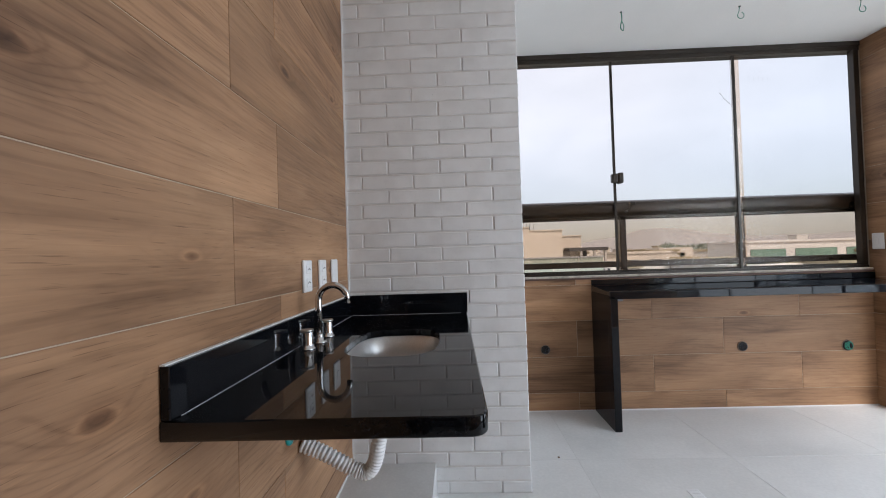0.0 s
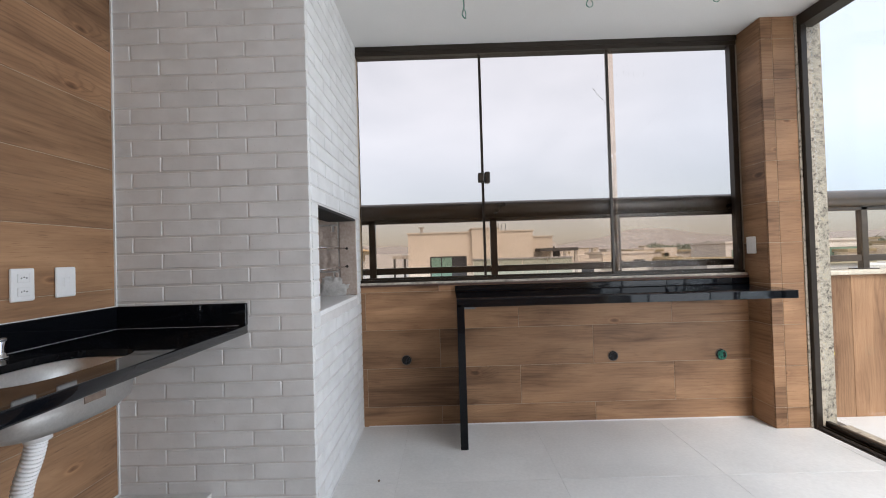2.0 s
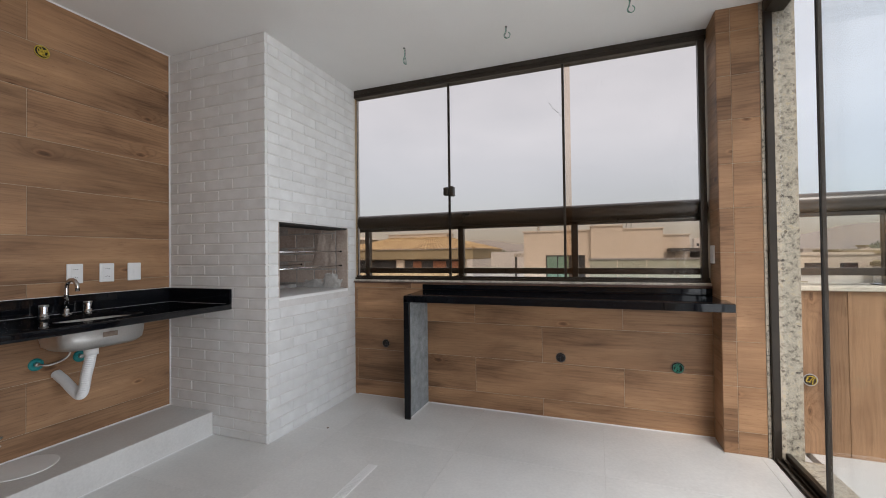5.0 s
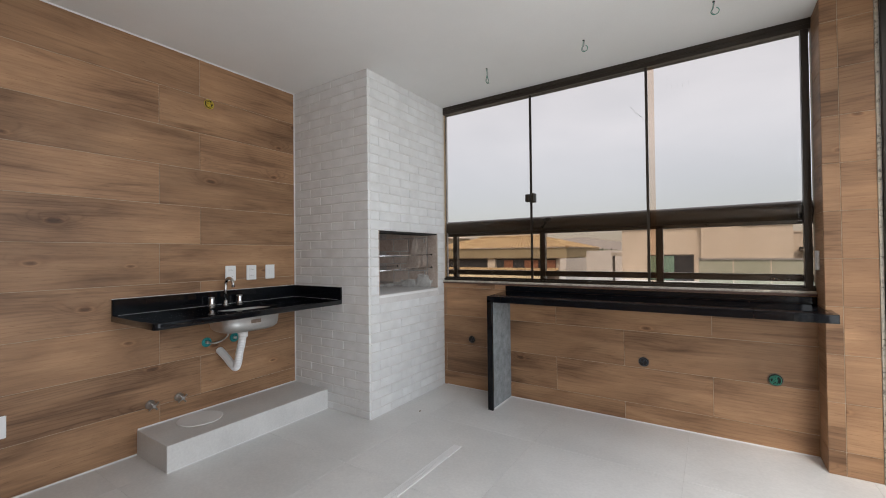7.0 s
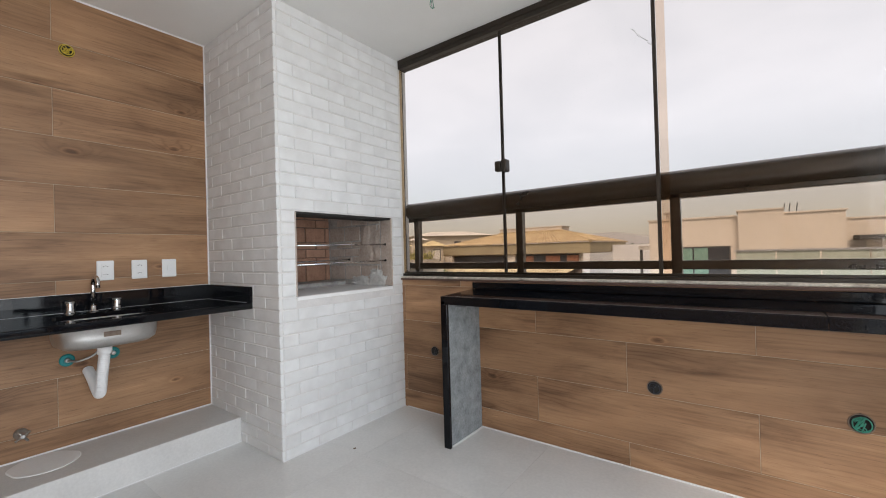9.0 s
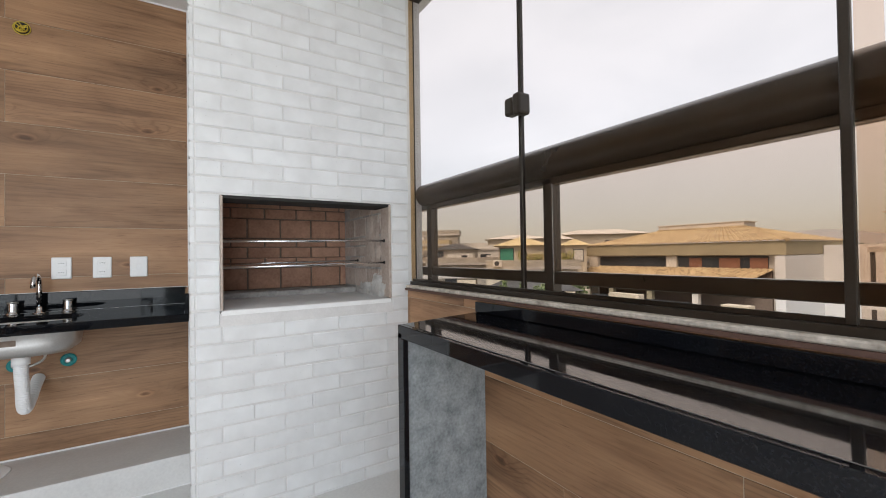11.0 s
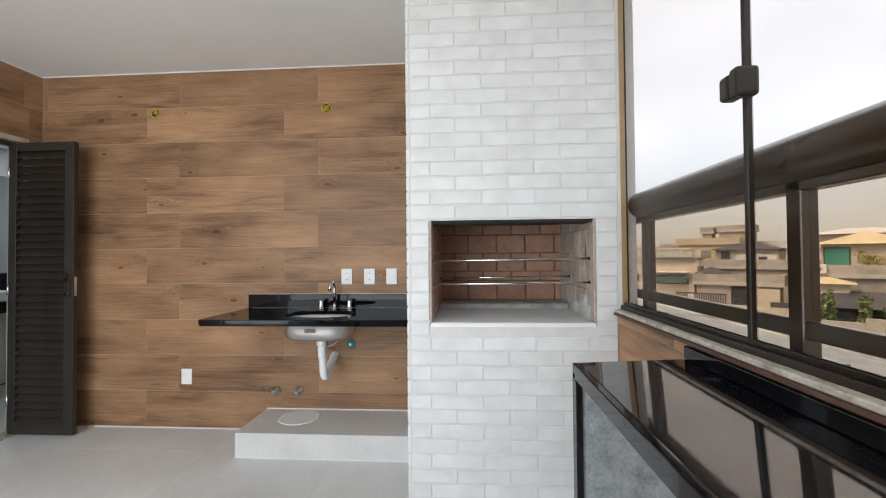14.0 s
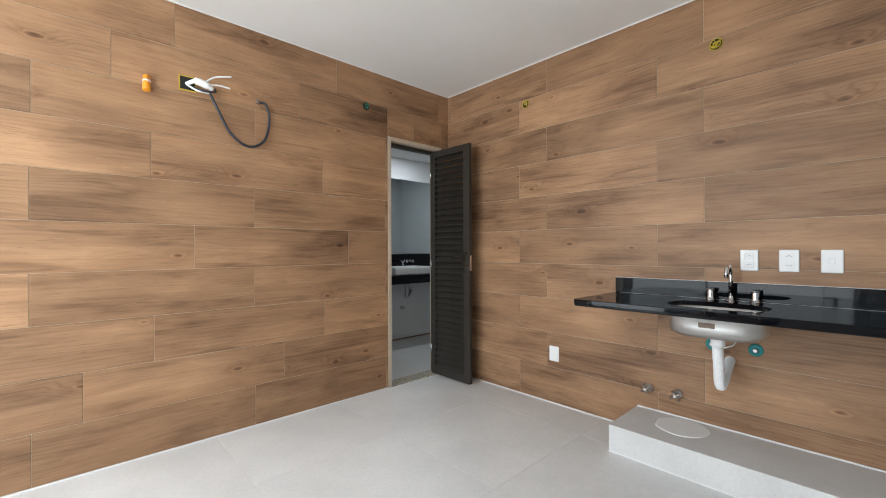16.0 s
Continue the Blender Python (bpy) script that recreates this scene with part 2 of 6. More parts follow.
def roof_tile_material():
    m = material("clay_roof_tile", (0.5, 0.3, 0.12), 0.8)
    co = coords(m)
    a = node(m, "ShaderNodeTexNoise", Scale=1.2, Detail=6.0, Roughness=0.7)
    b = node(m, "ShaderNodeTexNoise", Scale=9.0, Detail=2.0)
    link(m, co, a.inputs[0])
    link(m, co, b.inputs[0])
    c = ramped(m, a.outputs[0], ((0.3, (0.37, 0.265, 0.145)), (0.6, (0.60, 0.465, 0.270))))
    d = ramped(m, b.outputs[0], ((0.36, (0.5, 0.45, 0.42)), (0.5, (1, 1, 1))))
    link(m, mixed(m, c, d), bsdf(m).inputs["Base Color"])
    return m


WOOD = wood_material("wood_look_porcelain")
GROUT = speckled("pale_grout", (0.40, 0.32, 0.24), (0.53, 0.44, 0.34), 30, 200, 0.85)
BRICK = painted_brick_material()
MORTAR = speckled("white_painted_mortar", (0.60, 0.585, 0.57), (0.71, 0.695, 0.68), 12, 120, 0.7, 0.3)
CEILING = speckled("white_ceiling_paint", (0.74, 0.735, 0.72), (0.80, 0.795, 0.78), 1.6, 160, 0.75, 0.06)
TILE = speckled("grey_cement_porcelain", (0.60, 0.597, 0.583), (0.73, 0.725, 0.71), 2.3, 60, 0.36, 0.015, shift=True)
TILE_GROUT = speckled("grey_tile_grout", (0.56, 0.55, 0.535), (0.64, 0.63, 0.615), 20, 150, 0.8)
PLINTH = speckled("grey_plinth_porcelain", (0.55, 0.545, 0.533), (0.68, 0.675, 0.66), 3.0, 80, 0.4, 0.03)
BLACK = black_granite_material(spec=0.26)
BLACK_WORN = black_granite_material("black_granite_dusty", 1.0, (0.04, 0.07))
bsdf(BLACK_WORN).inputs["IOR"].default_value = 1.85
OLD_CREAM = speckled("weathered_cream_render", (0.44, 0.375, 0.28), (0.64, 0.555, 0.43), 0.6, 6, 0.9, 0.1)
OLD_GREY = speckled("stained_grey_render", (0.25, 0.22, 0.18), (0.50, 0.45, 0.375), 0.7, 5, 0.9, 0.1)
OLD_WHITE = speckled("dusty_white_render", (0.56, 0.52, 0.46), (0.70, 0.66, 0.59), 0.6, 6, 0.9, 0.1)
PALE_ROOF = speckled("pale_yellow_roof_tile", (0.50, 0.40, 0.22), (0.70, 0.58, 0.34), 1.5, 12, 0.85, 0.2)
REED = speckled("dry_reed_screen", (0.26, 0.20, 0.11), (0.44, 0.34, 0.19), 6, 40, 0.9, 0.3)
OLD_OCHRE = speckled("ochre_town_render", (0.42, 0.33, 0.19), (0.56, 0.45, 0.28), 0.6, 6, 0.9, 0.1)
SHUTTER = speckled("green_shutter", (0.04, 0.20, 0.13), (0.08, 0.30, 0.20), 2, 12, 0.5, 0.0)
RAW = speckled("unpolished_granite_back", (0.13, 0.14, 0.145), (0.33, 0.35, 0.36), 14, 90, 0.85, 0.4)
GRANITE = granite_material()
STONE = speckled("rough_sill_stone", (0.25, 0.215, 0.18), (0.68, 0.62, 0.54), 16, 80, 0.8, 0.6)
COPING = speckled("pale_stone_coping", (0.52, 0.45, 0.35), (0.80, 0.72, 0.59), 11, 60, 0.8, 0.3)
BRONZE = speckled("bronze_anodised_aluminium", (0.020, 0.0145, 0.010), (0.036, 0.027, 0.019), 8, 200, 0.38, 0.02, metal=0.25)
RAIL = speckled("taupe_painted_aluminium", (0.040, 0.027, 0.016), (0.060, 0.043, 0.027), 6, 120, 0.34, 0.02, metal=0.2)
bsdf(RAIL).inputs["Coat Weight"].default_value = 0.8
bsdf(RAIL).inputs["Coat Roughness"].default_value = 0.22
DOOR_METAL = speckled("dark_taupe_aluminium", (0.024, 0.020, 0.016), (0.040, 0.034, 0.028), 5, 140, 0.42, 0.03, metal=0.15)
RUBBER = speckled("black_brush_seal", (0.008, 0.008, 0.008), (0.02, 0.02, 0.02), 20, 200, 0.8)
GLASS = clear_glass("tinted_pane_glass", (0.848, 0.827, 0.811), 0.004)
DOOR_GLASS = clear_glass("door_pane_glass", (0.965, 0.98, 0.985), 0.045)
SMOKED = clear_glass("bronze_tinted_glass", (0.90, 0.835, 0.775), 0.012)
JAMB = clear_glass("amber_side_profile", (0.86, 0.77, 0.64), 0.03)
RUST = speckled("red_brown_strip", (0.07, 0.035, 0.025), (0.13, 0.07, 0.05), 12, 120, 0.6, 0.1)
SEAL = clear_glass("amber_seal_strip", (0.945, 0.865, 0.79), 0.02)
EDGE = speckled("green_glass_edge", (0.02, 0.10, 0.08), (0.05, 0.20, 0.16), 10, 60, 0.2)
CHROME = speckled("chrome", (0.60, 0.60, 0.61), (0.72, 0.72, 0.73), 12, 90, 0.10, 0.0, metal=1.0)
STEEL = speckled("brushed_stainless_steel", (0.48, 0.475, 0.465), (0.62, 0.615, 0.605), 9, 160, 0.38, 0.02, metal=1.0)
GREY_METAL = speckled("dull_steel", (0.09, 0.09, 0.09), (0.14, 0.14, 0.14), 12, 90, 0.3, 0.0, metal=1.0)
WHITE_PLASTIC = speckled("white_plastic", (0.76, 0.76, 0.76), (0.82, 0.82, 0.82), 10, 100, 0.35, 0.0)
GREY_PLASTIC = speckled("pale_grey_plastic", (0.40, 0.40, 0.41), (0.50, 0.50, 0.51), 10, 100, 0.4, 0.0)
TEAL = speckled("teal_plastic", (0.0, 0.16, 0.17), (0.01, 0.27, 0.27), 12, 90, 0.45, 0.0)
YELLOW = speckled("yellow_conduit_plastic", (0.36, 0.26, 0.02), (0.62, 0.46, 0.04), 20, 120, 0.5, 0.0)
ORANGE = speckled("orange_plastic", (0.70, 0.24, 0.01), (0.85, 0.34, 0.02), 20, 120, 0.45, 0.0)
# near-black for wall cavities, and for painted shade below the far awning
DARK = speckled("dark_cavity_and_shade", (0.010, 0.009, 0.008), (0.03, 0.028, 0.026), 20, 120, 0.9)
CABLE_GREEN = speckled("green_cable", (0.02, 0.16, 0.11), (0.04, 0.26, 0.18), 20, 120, 0.5, 0.0)
CABLE_GREY = speckled("grey_cable", (0.10, 0.11, 0.11), (0.2, 0.21, 0.2), 20, 120, 0.5, 0.0)
CABLE_DARK = speckled("dark_blue_cable", (0.012, 0.014, 0.022), (0.03, 0.035, 0.05), 20, 120, 0.45, 0.0)
FIREBRICK = speckled("red_clay_firebrick", (0.30, 0.155, 0.10), (0.50, 0.29, 0.20), 9, 70, 0.85, 0.4, shift=True)
SMEARED = speckled("mortar_smeared_brick", (0.32, 0.245, 0.20), (0.54, 0.46, 0.40), 7, 60, 0.9, 0.5, shift=True)
# dark brown mortar; the tiled house's porch wall wears it as painted shade
DARK_BROWN = speckled("dark_mortar_and_porch_shade", (0.13, 0.092, 0.070), (0.25, 0.19, 0.15), 12, 80, 0.95, 0.4)
ASH = speckled("grey_rough_mortar", (0.24, 0.225, 0.21), (0.54, 0.52, 0.495), 8, 60, 0.95, 0.6)
FRESH = speckled("pale_smeared_mortar", (0.42, 0.41, 0.39), (0.64, 0.63, 0.61), 16, 90, 0.9, 0.6)
PATCH = speckled("white_cover_disc", (0.78, 0.78, 0.77), (0.84, 0.84, 0.83), 14, 120, 0.6, 0.1)
MIRROR = speckled("bathroom_mirror", (0.62, 0.67, 0.68), (0.64, 0.69, 0.70), 3, 50, 0.06, 0.0, metal=1.0)
PAINT = speckled("white_wall_paint", (0.70, 0.70, 0.70), (0.77, 0.77, 0.77), 3, 90, 0.7, 0.05)
CERAMIC = speckled("white_ceramic", (0.80, 0.80, 0.79), (0.84, 0.84, 0.83), 6, 60, 0.12, 0.0)
ROOF = roof_tile_material()
BEIGE = speckled("beige_render", (0.60, 0.53, 0.44), (0.71, 0.635, 0.54), 0.6, 9, 0.85, 0.1)
CREAM = speckled("cream_render", (0.62, 0.56, 0.48), (0.75, 0.69, 0.60), 0.7, 9, 0.85, 0.1)
OCHRE = speckled("ochre_render", (0.30, 0.25, 0.16), (0.40, 0.34, 0.22), 0.9, 9, 0.85, 0.1)
GREYWALL = speckled("weathered_grey_render", (0.34, 0.315, 0.28), (0.54, 0.50, 0.45), 0.5, 7, 0.9, 0.1)
WHITEWALL = speckled("white_render", (0.66, 0.65, 0.63), (0.76, 0.75, 0.73), 0.7, 9, 0.85, 0.1)
DARKROOF = speckled("dark_awning_roof", (0.045, 0.042, 0.04), (0.10, 0.095, 0.09), 2, 20, 0.7, 0.1)
WINDOW_DARK = speckled("dark_window_glass", (0.03, 0.032, 0.035), (0.07, 0.072, 0.078), 1.5, 9, 0.12, 0.0)
CURTAIN = speckled("brick_red_curtain", (0.22, 0.10, 0.06), (0.32, 0.15, 0.09), 3, 20, 0.8, 0.0)
GREEN_GLASS = speckled("green_window_glass", (0.14, 0.25, 0.20), (0.24, 0.36, 0.30), 1.0, 8, 0.15, 0.0)
PALE_GREEN = speckled("pale_green_balustrade_glass", (0.40, 0.44, 0.36), (0.48, 0.51, 0.43), 1.0, 8, 0.15, 0.0)
GROUND = speckled("far_ground", (0.14, 0.14, 0.12), (0.26, 0.25, 0.22), 0.02, 0.3, 0.95, 0.0)
# air haze is mixed into the hill colour, close to the low sky
HILL = speckled("haze_tinted_hill", (0.32, 0.31, 0.305), (0.36, 0.35, 0.345), 0.004, 0.05, 1.0, 0.0)
LEAF = foliage_material("leaf_green", (0.06, 0.10, 0.03), (0.22, 0.26, 0.085))
LEAF_DRY = foliage_material("leaf_yellow_green", (0.20, 0.19, 0.05), (0.46, 0.42, 0.13))
# far leaves are greyed in colour to stand for haze
FAR_LEAF = foliage_material("leaf_far", (0.09, 0.11, 0.08), (0.16, 0.18, 0.13))
LED = material("lit_spot", (1, 1, 1), 0.5)
bsdf(LED).inputs["Emission Color"].default_value = (0.9, 0.95, 1, 1)
bsdf(LED).inputs["Emission Strength"].default_value = 6.0


# ---- mesh helpers ----
def box(bm, x0, x1, y0, y1, z0, z1, bevel=0.0, segments=1):
    got = bmesh.ops.create_cube(bm, size=1.0)["verts"]
    for v in got:
        v.co = ((x0 + x1) / 2 + v.co.x * (x1 - x0), (y0 + y1) / 2 + v.co.y * (y1 - y0), (z0 + z1) / 2 + v.co.z * (z1 - z0))
    if bevel:
        edges = list({e for v in got for e in v.link_edges})
        bmesh.ops.bevel(bm, geom=edges, offset=bevel, segments=segments, affect="EDGES", profile=0.5)
    return bm


def boxed(*args, **kw):
    return box(bmesh.new(), *args, **kw)


def boxes(*rows, bevel=0.0):
    bm = bmesh.new()
    for r in rows:
        box(bm, *r, bevel=bevel)
    return bm


def sweep(bm, points, radius, sides=10, closed=False):
    """A round bar along a line of points; radius may be one number or one for each point."""
    pts = [Vector(p) for p in points]
    radii = radius if isinstance(radius, (list, tuple)) else [radius] * len(pts)
    rings, side = [], None
    for i, p in enumerate(pts):
        way = (pts[min(i + 1, len(pts) - 1)] - pts[max(i - 1, 0)]).normalized()
        if side is None:
            side = way.orthogonal().normalized()
        side = (side - way * side.dot(way)).normalized()
        up = way.cross(side)
        rings.append([bm.verts.new(p + (side * math.cos(a) + up * math.sin(a)) * radii[i]) for a in (math.tau * k / sides for k in range(sides))])
    for a, b in zip(rings, rings[1:]):
        for k in range(sides):
            f = bm.faces.new((a[k], a[(k + 1) % sides], b[(k + 1) % sides], b[k]))
            f.smooth = True
    bm.faces.new(list(reversed(rings[0])))
    bm.faces.new(rings[-1])
    return bm


def swept(points, radius, sides=10):
    return sweep(bmesh.new(), points, radius, sides)


def turn(bm, profile, centre, axis="z", sides=24):
    """A turned shape: (radius, height) pairs round an axis through centre."""
    rings = []
    for r, h in profile:
        ring = []
        for k in range(sides):
            a = math.tau * k / sides
            u, v = r * math.cos(a), r * math.sin(a)
            d = {"z": (u, v, h), "x": (h, u, v), "y": (v, h, u)}[axis]
            ring.append(bm.verts.new(Vector(centre) + Vector(d)))
        rings.append(ring)
    for a, b in zip(rings, rings[1:]):
        for k in range(sides):
            bm.faces.new((a[k], a[(k + 1) % sides], b[(k + 1) % sides], b[k])).smooth = True
    bm.faces.new(list(reversed(rings[0])))
    bm.faces.new(rings[-1])
    return bm


def turned(profile, centre, axis="z", sides=24):
    return turn(bmesh.new(), profile, centre, axis, sides)


def arc(centre, r, a0, a1, n, u, v):
    c, u, v = Vector(centre), Vector(u), Vector(v)
    return [c + u * (r * math.cos(radians(a0 + (a1 - a0) * i / n))) + v * (r * math.sin(radians(a0 + (a1 - a0) * i / n))) for i in range(n + 1)]


def curve_through(points, n=8):
    """A smooth line through the points (Catmull-Rom)."""
    p = [Vector(q) for q in points]
    p = [p[0] * 2 - p[1]] + p + [p[-1] * 2 - p[-2]]
    out = []
    for i in range(1, len(p) - 2):
        for k in range(n):
            t = k / n
            out.append(0.5 * (2 * p[i] + (p[i + 1] - p[i - 1]) * t + (2 * p[i - 1] - 5 * p[i] + 4 * p[i + 1] - p[i + 2]) * t * t
                              + (3 * p[i] - p[i - 1] - 3 * p[i + 1] + p[i + 2]) * t ** 3))
    return out + [p[-2]]


def mesh_of(name, bm, mat):
    me = bpy.data.meshes.new(name)
    bmesh.ops.recalc_face_normals(bm, faces=bm.faces)
    bm.to_mesh(me)
    bm.free()
    me.materials.append(mat)
    return me


def thing(name, bm, mat, label, category, group="", kind=""):
    return tagged(new(name, mesh_of(name, bm, mat)), label, category, group, kind)


def part(name, bm, mat, parent, label=""):
    ob = new(name, mesh_of(name, bm, mat))
    ob.parent = parent
    return tagged(ob, label)


def holder(name, at, label, category, group="", kind=""):
    ob = new(name)
    ob.location = at
    bpy.context.view_layer.update()
    return tagged(ob, label, category, group, kind)


def under(name, bm, mat, parent, label=""):
    """A part given in world places under an Empty that stands elsewhere."""
    ob = part(name, bm, mat, parent, label)
    ob.matrix_parent_inverse = parent.matrix_world.inverted()
    return ob


def structure(name, bm, mat, label, category):
    return thing(name, bm, mat, label, category, "", "structure")


# ---- the plan, in metres: west wall x = 0, south wall y = 0 ----
CEIL = 2.677
COL_E, COL_S = 0.885, 2.968         # brick column: its east and south faces
NORTH = 4.0                          # inner face of the window wall
PIL_W, PIL_E, PIL_S = 3.585, 3.82, 3.80
SILL = 0.985
OPEN = (3.085, 3.905, 0.922, 1.441)  # mouth of the grill: y, y, z, z
DOOR = (0.125, 0.685, 2.13)          # bathroom doorway: x, x, height

floor = structure("floor", boxed(-1.6, 4.02, -1.6, 4.16, -0.20, -0.0015), TILE_GROUT, "grey cement-look porcelain floor with pale flush joints", "floor")
wall_west = structure("wall_west", boxed(-0.16, -0.0025, -0.13, 4.16, -0.008, 2.85), GROUT, "wall clad in brown wood-look porcelain planks", "wall")
wall_south = structure("wall_south", boxes((DOOR[1] + 0.035, 3.98, -0.13, -0.0025, -0.008, CEIL), (-0.0025, DOOR[0] - 0.03, -0.13, -0.0025, -0.008, CEIL),
                       (DOOR[0] - 0.03, DOOR[1] + 0.035, -0.13, -0.0025, DOOR[2] + 0.035, CEIL)), GROUT,
                       "wall clad in wood-look planks with a narrow doorway", "wall")
wall_north = structure("wall_north", boxed(0.60, PIL_E, NORTH + 0.0025, 4.16, -0.008, SILL - 0.003), GROUT, "low plank-clad wall under the long window", "wall")
pillar = structure("wall_pillar", boxed(PIL_W + 0.0025, PIL_E, PIL_S + 0.0025, 4.092, -0.008, CEIL), GROUT, "corner pillar clad in wood-look planks", "pillar")
ceiling = structure("ceiling", boxed(-0.16, 3.98, -1.6, 4.20, CEIL, 2.86), CEILING, "smooth white painted plaster ceiling", "ceiling")

# ---- brick column with the built-in grill ----
y0, y1, z0, z1 = OPEN
D = 0.0048                           # depth of the painted-over joints
column = structure("wall_brick_column", boxes(
    (-0.010, COL_E - D, COL_S + D, y0 - 0.002, -0.008, CEIL), (-0.010, COL_E - D, y1 + 0.002, 4.10, -0.008, CEIL),
    (-0.010, COL_E - D, y0 - 0.002, y1 + 0.002, -0.008, z0 - 0.004), (-0.010, 0.10, y0 - 0.002, y1 + 0.002, z0 - 0.004, CEIL),
    (0.70, COL_E - D, y0 - 0.002, y1 + 0.002, z1 + 0.002, CEIL)), MORTAR,
    "white-painted brick column with a built-in grill opening", "brick column")

ROW, LEN = 0.073, 0.2605
BASE = 1.447 - 20 * ROW


def brick_mesh(width, height, depth, seed):
    """One painted brick, its face towards -y, edges worn round and slightly uneven."""
    rnd = random.Random(seed)
    bm = boxed(-width / 2, width / 2, 0, depth, -height / 2, height / 2, bevel=0.0034)
    for v in bm.verts:
        v.co += Vector((rnd.uniform(-1, 1) * 0.0014, rnd.uniform(-1, 1) * 0.0010, rnd.uniform(-1, 1) * 0.0016))
    return mesh_of("brick", bm, BRICK)


brick_cache = {}


def brick(x, y, z, rz, width, height):
    key = (round(width, 2), round(height, 3), random.randrange(4) if width > 0.2 else 0)
    if key not in brick_cache:
        brick_cache[key] = brick_mesh(width, height, 0.02, hash(key[:2]) % 1000 + key[2])
    ob = new("brick", brick_cache[key])
    ob.parent = column
    ob.matrix_basis = pose(x, y, z, random.uniform(-0.25, 0.25), 0, rz)


def brick_rows(lo, hi, joint_a, joint_b, place, holes=()):
    k = 0
    while True:
        zb = BASE + k * ROW
        zt = min(zb + ROW, CEIL)
        zb = max(zb, 0.0)
        if zb > CEIL - 0.02:
            break
        a = (joint_b, joint_a)[(k - 20) % 2]
        cuts = [lo] + [c for c in (a + LEN * i for i in range(-12, 20)) if lo + 0.03 < c < hi - 0.03] + [hi]
        for c0, c1 in zip(cuts, cuts[1:]):
            spans = [(c0, c1)]
            for h0, h1, g0, g1 in holes:
                if zt > g0 + 0.012 and zb < g1 - 0.012:
                    spans = [s for p, q in spans for s in ((p, min(q, h0)), (max(p, h1), q)) if s[1] - s[0] > 0.012]
            for p, q in spans:
                lower, upper = zb, zt
                for h0, h1, g0, g1 in holes:
                    if q > h0 + 0.01 and p < h1 - 0.01:
                        if zb < g1 < zt:
                            lower = max(lower, g1)
                        if zb < g0 < zt:
                            upper = min(upper, g0)
                if upper - lower > 0.015:
                    g = random.uniform(0.0035, 0.006)
                    place((p + q) / 2, (lower + upper) / 2, q - p - g, upper - lower - random.uniform(0.006, 0.009))
        k += 1


def south_face(c, z, w, h):
    brick(c, COL_S, z, 0, w, h)


def east_face(c, z, w, h):
    brick(COL_E, c, z, 90, w, h)


# ---- fire box: brick lining, ledge, rods ----
grill = holder("barbecue_grill", (0.5, 3.5, 0.92), "built-in brick grill with clay lining and steel rods", "grill")
under("back_backing", boxed(0.102, 0.118, y0, y1, 0.93, 1.95), DARK_BROWN, grill)
under("side_backing", boxed(0.12, COL_E - 0.012, y0 - 0.001, y0 + 0.006, 0.93, 1.95), ASH, grill)
under("side_backing", boxed(0.12, COL_E - 0.012, y1 - 0.006, y1 + 0.001, 0.93, 1.95), ASH, grill)
under("ledge", boxed(0.33, COL_E - 0.004, y0 + 0.002, y1 - 0.002, 0.905, 0.930, bevel=0.004), PATCH, grill, "white-painted ledge in front")
under("hearth", boxed(0.12, 0.34, y0 + 0.002, y1 - 0.002, 0.90, 0.962, bevel=0.008), ASH, grill, "rough grey mortar hearth")
under("hood", boxed(0.12, COL_E - 0.014, y0, y1, 1.95, 1.97), DARK_BROWN, grill)
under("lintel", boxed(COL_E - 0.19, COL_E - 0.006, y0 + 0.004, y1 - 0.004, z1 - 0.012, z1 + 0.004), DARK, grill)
rows_back = ((0.968, 0.122), (1.098, 0.056), (1.162, 0.060), (1.232, 0.045), (1.288, 0.112), (1.412, 0.055), (1.478, 0.058), (1.545, 0.058), (1.612, 0.11), (1.732, 0.06))
fire_cache = {}


def fire_brick(x, y, z, rz, w, h, mat):
    key = (round(w, 3), h, mat.name)
    if key not in fire_cache:
        fire_cache[key] = mesh_of("fire_brick", boxed(-w / 2, w / 2, 0, 0.02, -h / 2, h / 2, bevel=0.003), mat)
    ob = new("fire_brick", fire_cache[key])
    ob.parent = grill
    ob.matrix_parent_inverse = grill.matrix_world.inverted()
    ob.matrix_basis = pose(x + random.uniform(-0.003, 0.003), y, z, random.uniform(-0.4, 0.4), random.uniform(-0.5, 0.5), rz)


for i, (zb, h) in enumerate(rows_back):
    c = y0 + (0.10 if i % 2 else 0.0)
    while c < y1 - 0.02:
        w = min(0.188, y1 - c)
        if i % 2 and c == y0 + 0.10:
            fire_brick(0.130, y0 + 0.048, zb + h / 2, 90, 0.09, h, FIREBRICK)
        fire_brick(0.130, c + w / 2, zb + h / 2, 90, w - 0.005, h + 0.004, FIREBRICK)
        c += 0.194
    for side, face in ((180, y0 + 0.011), (0, y1 - 0.011)):
        c = 0.15 + (0.09 if i % 2 else 0.0)
        while c < 0.74:
            w = min(0.188, 0.76 - c)
            fire_brick(c + w / 2, face, zb + h / 2, side, w - 0.007, min(h, 0.112), SMEARED if side == 0 else FIREBRICK)
            c += 0.194
for ya, yb, xa in ((y1 - 0.012, y1 + 0.001, 0.77), (y0 - 0.001, y0 + 0.010, 0.80)):
    under("plaster_return", boxed(xa, COL_E - 0.003, ya, yb, 0.932, z1, bevel=0.003), SMEARED, grill, "mortar-smeared return of the mouth")
